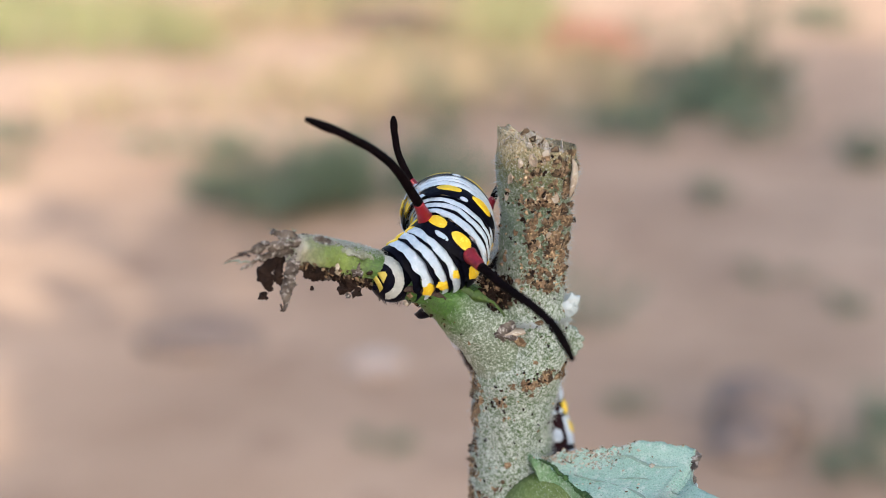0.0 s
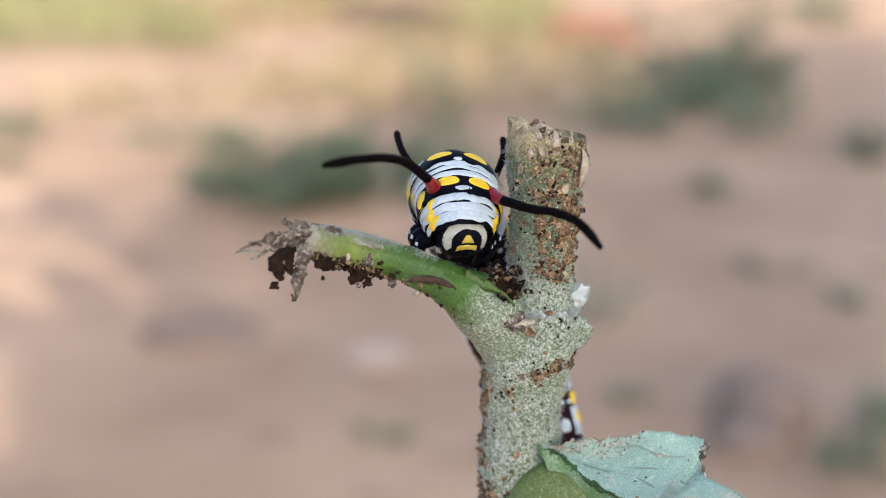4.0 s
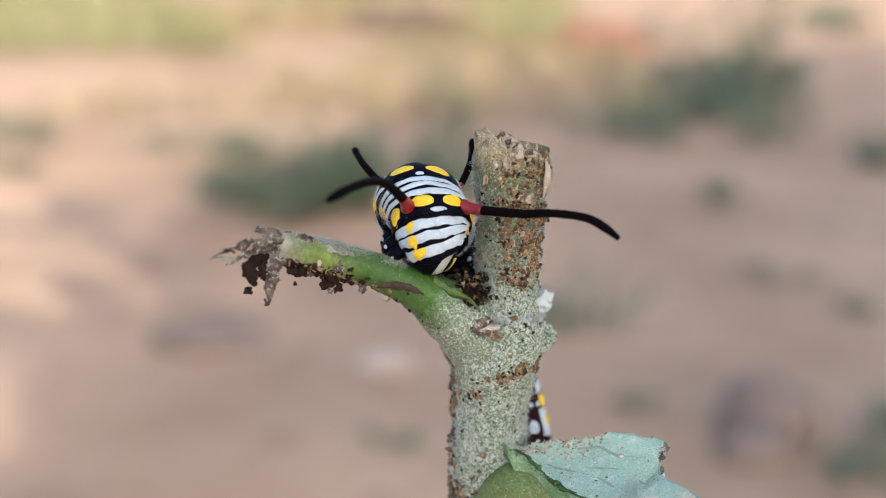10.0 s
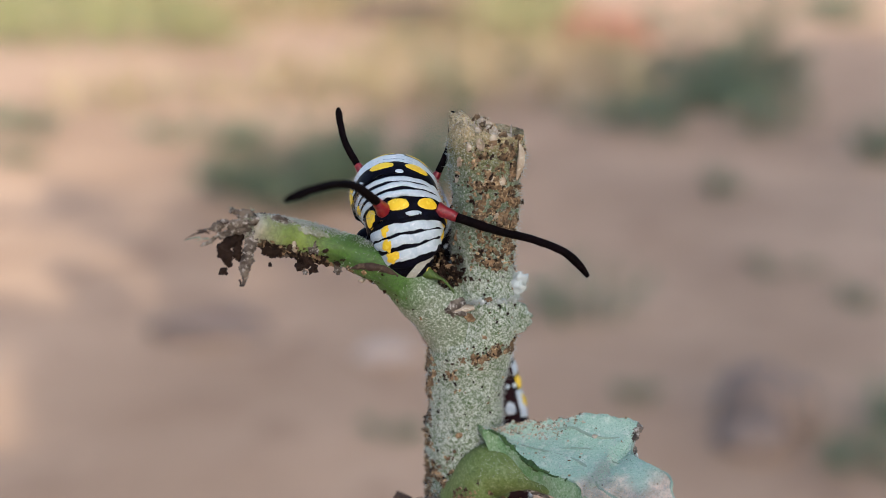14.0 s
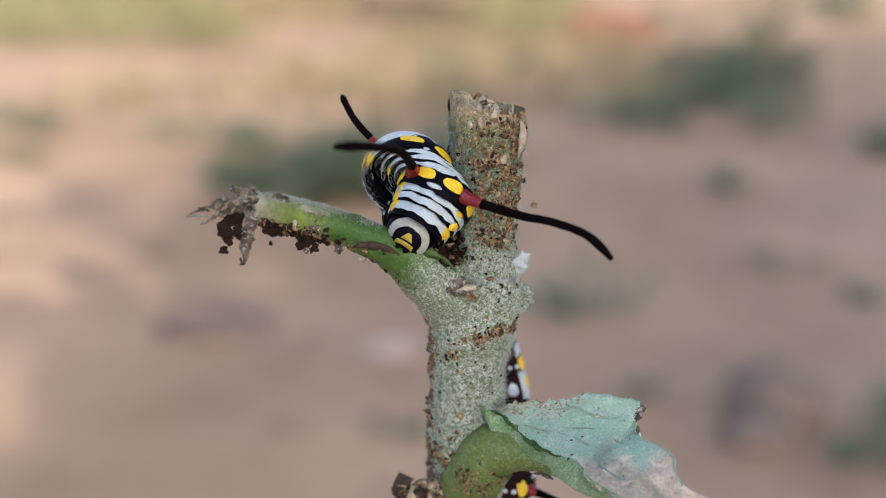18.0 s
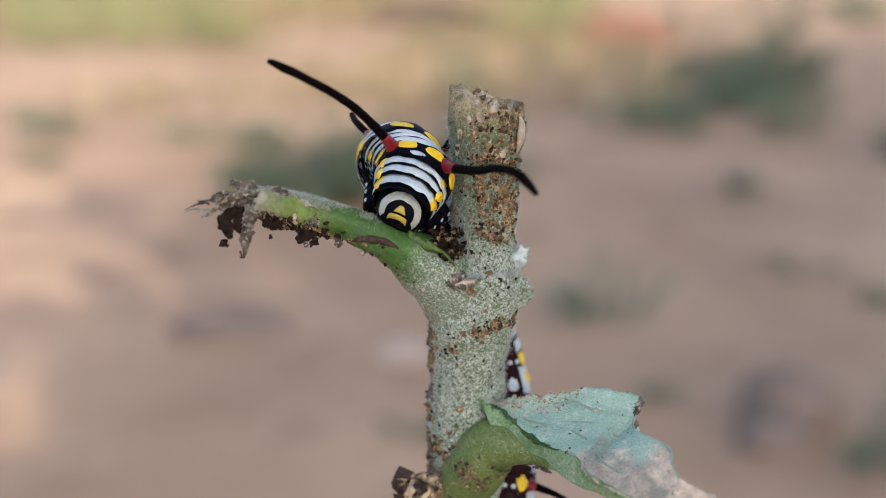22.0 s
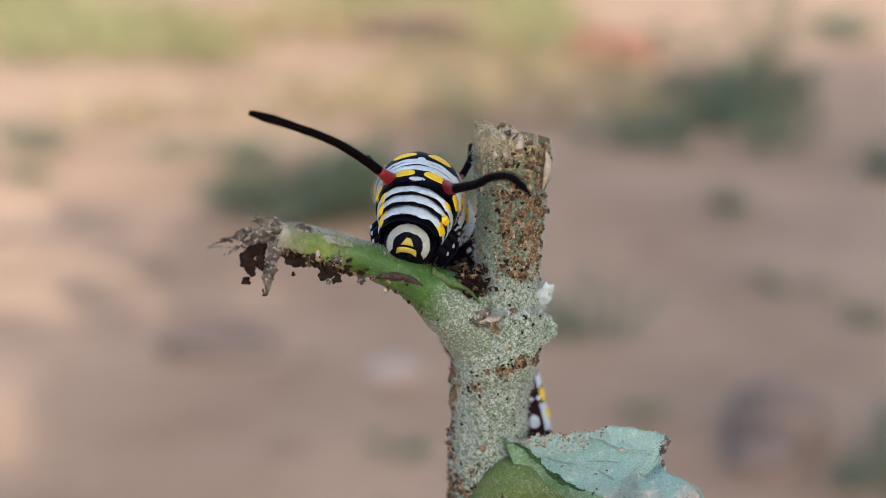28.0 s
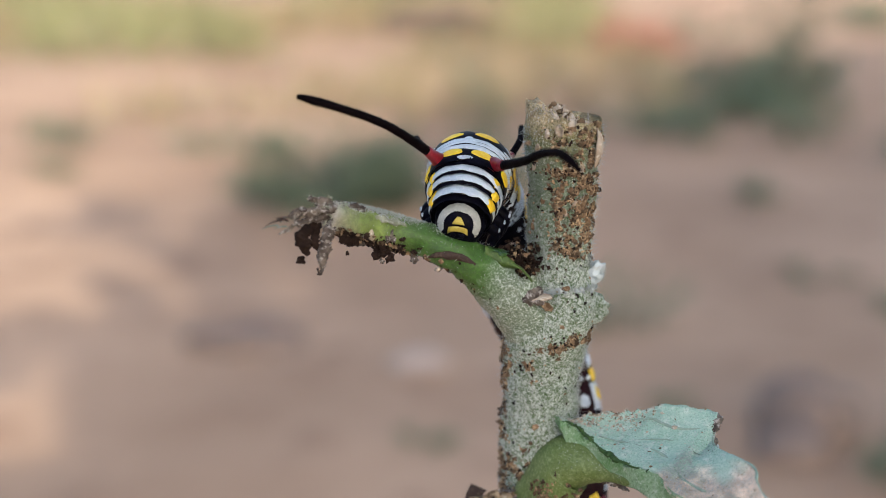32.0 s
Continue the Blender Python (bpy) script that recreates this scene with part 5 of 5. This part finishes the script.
def motions():
    # seconds, then face, shoulder and hump in millimetres from the node, roll and tuck
    postures = [
        (0, -12.15, -0.97, 3.67, -6.41, 0.48, 5.88, -6.08, 2.25, 7.09, 0.39, 0),
        (0.5, -13.14, -0.8, 5.68, -6.9, 0.52, 6.35, -6.21, 2.32, 7.22, 0.38, 0),
        (1, -13.39, -0.78, 6.1, -7.41, 0.58, 6.78, -6.38, 2.3, 7.56, 0.38, 0),
        (1.5, -12.97, -0.84, 6.21, -7.55, 0.76, 7.16, -6.51, 2.47, 7.65, 0.35, 0),
        (2, -11.8, -0.77, 5, -6.8, 0.8, 7.2, -6.21, 2.52, 7.95, 0.4, 0),
        (2.5, -10.04, -0.81, 4.71, -6.66, 1.06, 8.04, -6.39, 2.76, 8.74, 0.26, 0),
        (4.5, -5.97, -0.78, 5.71, -6.01, 1.9, 7.8, -6.42, 3.49, 8.63, 0.06, 0.5),
        (5, -6.22, 1.07, 4.71, -6.15, 0.82, 8.35, -6.51, 2.5, 9.03, 0.03, 0.6),
        (5.5, -6.65, 0.75, 4.21, -6.4, 1.02, 8.4, -6.6, 2.76, 9.14, 0, 0.65),
        (6, -7.06, 1.18, 4.7, -6.79, 0.86, 8.43, -6.57, 2.53, 9.19, -0.08, 0.7),
        (6.5, -6.53, 0.85, 3.5, -6, 0.94, 7.56, -6.53, 2.49, 8.46, -0.02, 0.7),
        (7, -6.39, 1.04, 4.24, -6.12, 0.93, 7.95, -6.55, 2.56, 8.74, -0.01, 0.7),
        (7.5, -6.83, 0.8, 3.94, -6.34, 0.82, 7.87, -6.64, 2.42, 8.75, -0.1, 0.7),
        (8, -7, 0.62, 3.59, -6.47, 0.81, 7.64, -6.73, 2.31, 8.68, -0.17, 0.7),
        (8.5, -6.81, 0.69, 3.87, -6.62, 0.92, 7.96, -6.76, 2.49, 8.95, -0.16, 0.7),
        (9, -6.41, 0.95, 4.44, -6.34, 0.99, 8.13, -6.72, 2.5, 9.05, -0.08, 0.7),
        (9.5, -6.84, 1.04, 4.36, -6.43, 1, 8.08, -6.73, 2.54, 9, -0.1, 0.7),
        (10, -6.05, 1.31, 4.31, -5.82, 0.98, 7.98, -6.7, 2.29, 8.84, 0.03, 0.7),
        (10.5, -6.64, 0.74, 2.99, -5.92, 1.2, 7.3, -6.69, 2.72, 8.23, 0.02, 0.7),
        (11, -6.71, 0.82, 3.24, -6.02, 1.2, 7.52, -6.69, 2.72, 8.48, 0.02, 0.7),
        (11.5, -6.28, 0.83, 3.5, -5.89, 1.29, 7.91, -6.75, 2.78, 8.77, 0.05, 0.7),
        (12, -6.57, 0.92, 3.28, -6.19, 1.2, 7.61, -6.83, 2.74, 8.53, -0.02, 0.7),
        (12.5, -5.97, 0.78, 3.04, -5.72, 1.22, 7.37, -6.65, 2.6, 8.29, 0.05, 0.7),
        (13, -5.93, 0.64, 2.32, -5.7, 1.15, 6.93, -6.59, 2.51, 7.99, 0.09, 0.7),
        (13.5, -6.17, 0.72, 2.39, -5.99, 1.05, 6.71, -6.67, 2.39, 7.82, 0.03, 0.66),
        (14, -5.83, 0.69, 2.19, -5.84, 0.99, 6.58, -6.64, 2.29, 7.74, 0.12, 0.62),
        (14.5, -5.54, 0.54, 2.27, -5.78, 1.07, 6.78, -6.61, 2.41, 7.91, 0.14, 0.58),
        (15, -5.27, 0.34, 1.92, -5.43, 1.21, 6.48, -6.7, 1.99, 7.54, 0.18, 0.54),
        (15.5, -5.67, 0.53, 2.08, -5.8, 1.11, 6.48, -6.77, 2.17, 7.64, 0.08, 0.5),
        (17.5, -6.67, -0.83, 3.11, -4.02, 0.98, 7.25, -5.82, 1.99, 8.41, 0.35, 0.1),
        (18, -6.56, -1.1, 3.01, -3.65, 1.02, 6.82, -5.46, 2.26, 8, 0.44, 0.05),
        (18.5, -7.4, -1.37, 4.03, -3.9, 0.99, 6.86, -5.42, 2.61, 7.98, 0.47, 0),
        (19, -7.81, -1.16, 3.88, -4.28, 1.01, 6.95, -5.54, 2.74, 7.95, 0.5, 0),
        (19.5, -8.21, -1.18, 4.77, -4.92, 1.25, 7.3, -5.75, 3.01, 8.18, 0.52, 0),
        (20, -6.56, -0.9, 3.8, -4.62, 1.22, 7.68, -5.95, 2.7, 8.25, 0.55, 0),
        (20.5, -6.54, -0.84, 4, -4.8, 1.29, 7.76, -6.07, 2.76, 8.32, 0.52, 0),
        (21, -6.7, -0.82, 4.35, -5.12, 1.39, 7.9, -6.24, 2.97, 8.45, 0.46, 0),
        (21.5, -6.71, -0.83, 4.33, -5.22, 1.41, 7.88, -6.26, 3.03, 8.4, 0.46, 0),
        (22, -6.77, -0.83, 4.27, -5.27, 1.41, 7.83, -6.3, 3.05, 8.35, 0.45, 0),
        (22.5, -6.79, -0.89, 4.41, -5.37, 1.49, 7.86, -6.3, 3.21, 8.37, 0.43, 0),
        (23, -6.84, -0.89, 4.42, -5.44, 1.48, 7.88, -6.35, 3.2, 8.38, 0.41, 0),
        (23.5, -7.05, -0.99, 4.7, -5.81, 1.56, 8.02, -6.45, 3.46, 8.46, 0.35, 0),
        (24, -7.21, -1.08, 4.97, -6.29, 1.65, 8.19, -6.63, 3.65, 8.57, 0.23, 0),
        (24.5, -7.33, -1.04, 4.81, -6.34, 1.61, 8.1, -6.61, 3.62, 8.51, 0.23, 0),
        (25, -7.4, -0.99, 4.69, -6.38, 1.57, 8.05, -6.53, 3.59, 8.46, 0.18, 0),
        (25.5, -7.51, -0.95, 4.51, -6.48, 1.55, 7.95, -6.52, 3.58, 8.33, 0.13, 0),
        (26, -7.59, -0.92, 4.43, -6.5, 1.54, 7.9, -6.53, 3.57, 8.27, 0.11, 0),
        (26.5, -7.62, -0.93, 4.49, -6.53, 1.54, 7.96, -6.55, 3.58, 8.36, 0.08, 0),
        (28.5, -7.66, -0.8, 4.45, -6.86, 1.43, 8.24, -6.77, 3.45, 8.63, 0.07, 0),
        (29, -7.7, -0.79, 4.45, -6.89, 1.42, 8.24, -6.79, 3.42, 8.64, 0.05, 0),
        (29.5, -7.69, -0.78, 4.42, -6.9, 1.41, 8.23, -6.81, 3.42, 8.61, 0.06, 0),
        (30, -7.7, -0.79, 4.4, -6.94, 1.43, 8.23, -6.79, 3.45, 8.6, 0.05, 0),
        (30.5, -7.73, -0.77, 4.42, -6.96, 1.41, 8.3, -6.86, 3.43, 8.68, 0.04, 0),
        (31, -7.74, -0.78, 4.43, -6.99, 1.43, 8.27, -6.84, 3.45, 8.64, 0.03, 0),
        (31.5, -7.77, -0.79, 4.41, -7.02, 1.44, 8.2, -6.76, 3.44, 8.56, -0, 0),
        (32, -7.69, -0.8, 4.42, -7.02, 1.44, 8.25, -6.74, 3.45, 8.61, -0.02, 0),
    ]
    # seconds, then the ways of the foremost feelers, one side and the other
    feelers = [
        (0, -7.62, -4.69, 7.99, 5.87, -8.79, -3.7, -1.8, 1.08, 5.79, 1.61, 2.86, 4.29),
        (0.5, -6.89, -1.65, 9.69, 4.64, -10, -2, -1.47, 1.11, 5.72, 1.83, 1.08, 5.33),
        (1, -7.87, 0.56, 9.4, 4.23, -10.23, -1.72, -1.25, 1.05, 5.43, 1.68, 2.13, 4.67),
        (1.5, -7.46, 0.54, 9.77, 4.14, -10.4, -0.46, -0.84, 0.99, 5.31, 1.14, 4.31, 3.05),
        (2, -7.8, 0.46, 9.29, 3.74, -10.5, -1.1, -1.11, 2.63, 4.58, 1.29, 4.44, 2.79),
        (2.5, -9.1, -1.86, 7.6, 2.9, -10.81, -0.54, -1.17, 4.35, 2.98, 1.49, 4.66, 2.28),
        (4.5, -5.97, -9.53, 4.2, 7.19, -8.56, -0.73, -2.25, 4.53, 1.89, 0.85, 4.83, 2.26),
        (5, -6.19, -9.09, 4.81, 7.71, -8.12, -0.16, -4.07, 2.52, 2.5, 0.8, 4.93, 2.05),
        (5.5, -6.39, -8.77, 5.13, 8.32, -7.47, -0.62, -2.91, 4.13, 1.91, 0.75, 5.07, 1.69),
        (6, -7.13, -8.53, 4.53, 8.38, -7.41, 0.58, -2.39, 4.62, 1.44, 1, 4.95, 1.91),
        (6.5, -6.2, -9.46, 4, 9.15, -6.42, -0.7, -1.91, 4.25, 2.74, 1.27, 3.83, 3.59),
        (7, -5.75, -9.7, 4.1, 8.83, -6.81, -1.04, -2.04, 4.46, 2.27, 1.22, 4.16, 3.22),
        (7.5, -6.85, -8.99, 4.03, 8.33, -7.49, -0.13, -1.94, 4.41, 2.44, 1.38, 4.21, 3.08),
        (8, -7.23, -8.76, 3.87, 9.4, -6.08, -0.38, -2.08, 4.14, 2.78, 1.56, 4.17, 3.06),
        (8.5, -6.61, -9.36, 3.57, 9.73, -5.49, -0.79, -2.36, 4.34, 2.19, 1.48, 4.45, 2.68),
        (9, -5.44, -10.25, 3.06, 9.81, -5.41, -0.23, -2.62, 4.37, 1.79, 1.17, 4.65, 2.48),
        (9.5, -5.39, -10.11, 3.56, 9.96, -5.13, -0.18, -2.41, 4.45, 1.89, 1.28, 4.56, 2.59),
        (10, -4.66, -10.58, 3.23, 9.93, -5.14, -0.69, -2.62, 4.27, 2.02, 1.14, 4.3, 3.06),
        (10.5, -5.68, -10.09, 3.16, 9, -6.29, -2.21, -2.3, 3.91, 2.93, 1.33, 3.61, 3.79),
        (11, -5.74, -9.76, 3.96, 10.01, -4.89, -1.14, -2.14, 4.02, 2.9, 1.52, 3.54, 3.79),
        (11.5, -4.63, -10.22, 4.25, 10.35, -4.1, -1.23, -2.58, 4.25, 2.11, 1.28, 4.23, 3.1),
        (12, -5.1, -9.81, 4.67, 10.17, -4.47, -1.44, -2.17, 4.17, 2.66, 1.54, 3.73, 3.59),
        (12.5, -5.23, -10.32, 3.17, 10.28, -4.32, -1, -2.49, 3.83, 2.88, 1.28, 3.48, 3.93),
        (13, -4.38, -10.58, 3.6, 10.85, -2.09, -2.01, -2.23, 3.45, 3.5, 1.31, 2.25, 4.73),
        (13.5, -6.96, -9.06, 3.67, 10.75, -2.65, -1.69, -2.26, 2.73, 4.08, 1.48, 1.07, 5.12),
        (14, -5.66, -10.03, 3.39, 10.28, -2.48, -4, -1.95, 2.36, 4.45, 1.48, 1.1, 5.39),
        (14.5, -5.66, -10.12, 3.1, 10.58, -2.38, -3.74, -2.3, 2.82, 3.99, 2.05, 1.11, 5.76),
        (15, -4.52, -10.93, 2.01, 10.28, -2.7, -4.75, -1.64, 1.08, 5.03, 1.83, 1.06, 5.76),
        (15.5, -5.01, -10.47, 3.04, 10.5, -2.58, -4.19, -1.46, 0.83, 5.14, 1.42, 1.06, 5.62),
        (17.5, -4.03, -10.25, 4.75, 9.09, -5.87, -2.88, -2.55, 3.4, 3.33, 0.47, 3.39, 4.18),
        (18, -4.55, -10.28, 4.19, 9.54, -5.2, -2.74, -2.92, 3.27, 3.16, 0.2, 3.22, 4.33),
        (18.5, -6.58, -8.1, 5.93, 9.07, -6.45, -1.23, -3.22, 3.18, 2.95, -0.04, 1.99, 5.02),
        (19, -7.3, -5.97, 7.42, 7.77, -8.04, -0.63, -3.18, 3.27, 2.89, 0.07, 3.04, 4.46),
        (19.5, -7.85, -3.3, 8.45, 6.01, -9.45, -0.23, -2.4, 3.78, 3.02, 0.17, 1.09, 5.66),
        (20, -7.66, -5.64, 7.31, 6.25, -9.28, -0.43, -2.85, 4.26, 1.7, -0.36, 4.12, 3.47),
        (20.5, -7.91, -5.45, 7.19, 6.17, -9.34, -0.13, -2.66, 4.41, 1.62, 0.25, 4.98, 2.07),
        (21, -8.03, -5.26, 7.2, 6.02, -9.43, 0.44, -2.09, 4.86, 1.09, 0.95, 4.2, 3.26),
        (21.5, -8.05, -5.32, 7.14, 5.9, -9.5, 0.54, -2.24, 4.69, 1.47, 0.92, 3.98, 3.53),
        (22, -8.06, -5.28, 7.16, 5.84, -9.54, 0.54, -1.97, 4.96, 0.8, 1.37, 4.48, 2.69),
        (22.5, -8.22, -5.13, 7.08, 5.84, -9.53, 0.74, -2, 5, 0.36, 1.26, 4.75, 2.23),
        (23, -8.23, -5.16, 7.05, 5.74, -9.59, 0.78, -2.15, 4.89, 0.77, 0.99, 4.6, 2.65),
        (23.5, -8.64, -4.83, 6.79, 5.48, -9.67, 1.41, -3.33, 4.21, 0.53, 0.11, 4.93, 2.2),
        (24, -8.97, -4.84, 6.33, 5.61, -9.53, 1.79, -2.7, 4.67, 0.22, 1.15, 4.96, 1.8),
        (24.5, -9.01, -4.66, 6.42, 5.64, -9.48, 1.95, -3.14, 4.37, -0.45, 0.27, 5.39, 0.05),
        (25, -9.02, -4.63, 6.42, 5.83, -9.32, 2.15, -1.99, 4.98, 0.64, 0.94, 5.31, 0.2),
        (25.5, -9.01, -4.91, 6.22, 5.98, -9.2, 2.24, -1.22, 5.23, 0.51, 1.78, 5.01, 0.92),
        (26, -9.13, -4.83, 6.11, 5.79, -9.28, 2.39, -2.03, 4.92, 0.91, 1.03, 4.89, 2.05),
        (26.5, -9.15, -4.87, 6.04, 5.42, -9.61, 1.9, -2.02, 4.93, 0.9, 1.03, 4.93, 1.96),
        (28.5, -9.33, -4.89, 5.75, 5.1, -9.75, 2.09, -1.69, 5.12, 0.24, 1.04, 4.99, 1.79),
        (29, -9.29, -4.93, 5.77, 5.22, -9.66, 2.21, -1.33, 4.97, 1.64, 1.09, 5.02, 1.67),
        (29.5, -9.36, -4.88, 5.71, 5.18, -9.68, 2.21, -1.43, 4.91, 1.75, 1.08, 4.99, 1.77),
        (30, -9.43, -4.8, 5.67, 5.2, -9.71, 2.04, -1.8, 5.08, 0.33, 1.11, 4.97, 1.79),
        (30.5, -9.43, -4.85, 5.61, 5.18, -9.74, 1.96, -2.46, 4.81, 0.02, 1.15, 4.97, 1.76),
        (31, -9.42, -4.9, 5.6, 5.23, -9.7, 2.02, -1.54, 5.09, 0.94, 1.15, 4.97, 1.76),
        (31.5, -9.45, -4.84, 5.59, 5.38, -9.58, 2.15, 0.84, 3.5, 4.03, 1.01, 5.06, 1.59),
        (32, -9.45, -4.87, 5.56, 5.08, -9.81, 1.86, -1.76, 5.08, 0.51, 1.15, 5.04, 1.57),
    ]
    for ob, u in KEYED:
        if u > 22:
            ob.matrix_local = body_pose(u, postures[0][1:])
        else:
            walk(ob, [(row[0], body_pose(u, row[1:])) for row in postures])
    for ob, u, side, pair, foot in FEELERS:
        if pair == 1:
            k = 1 if side < 0 else 4
            rows = []
            for row, way in zip(postures, feelers):
                reach, tuck = min(1.0, max(0.0, (-row[1] - 9) / 3)), row[11]
                roll_up = (0.3 - 0.15 * tuck, -0.9 + 0.4 * reach + 1.2 * tuck, 0.62 + 0.3 * reach + 0.4 * tuck) if side < 0 else (0, -0.3, 1)
                rows.append((row[0], feeler_pose(u, row[1:], foot, way[k:k + 3], roll_up)))
            walk(ob, rows)
        elif pair == 3:
            k = 7 if side < 0 else 10
            walk(ob, [(row[0], feeler_pose(u, row[1:], foot, way[k:k + 3], (side, 0, 0.6))) for row, way in zip(postures, feelers)])
        else:
            ob.matrix_local = feeler_pose(u, postures[0][1:], foot, (side * 0.9 + 0.2, -0.6, -0.3), (0, 0, 1))


motions()
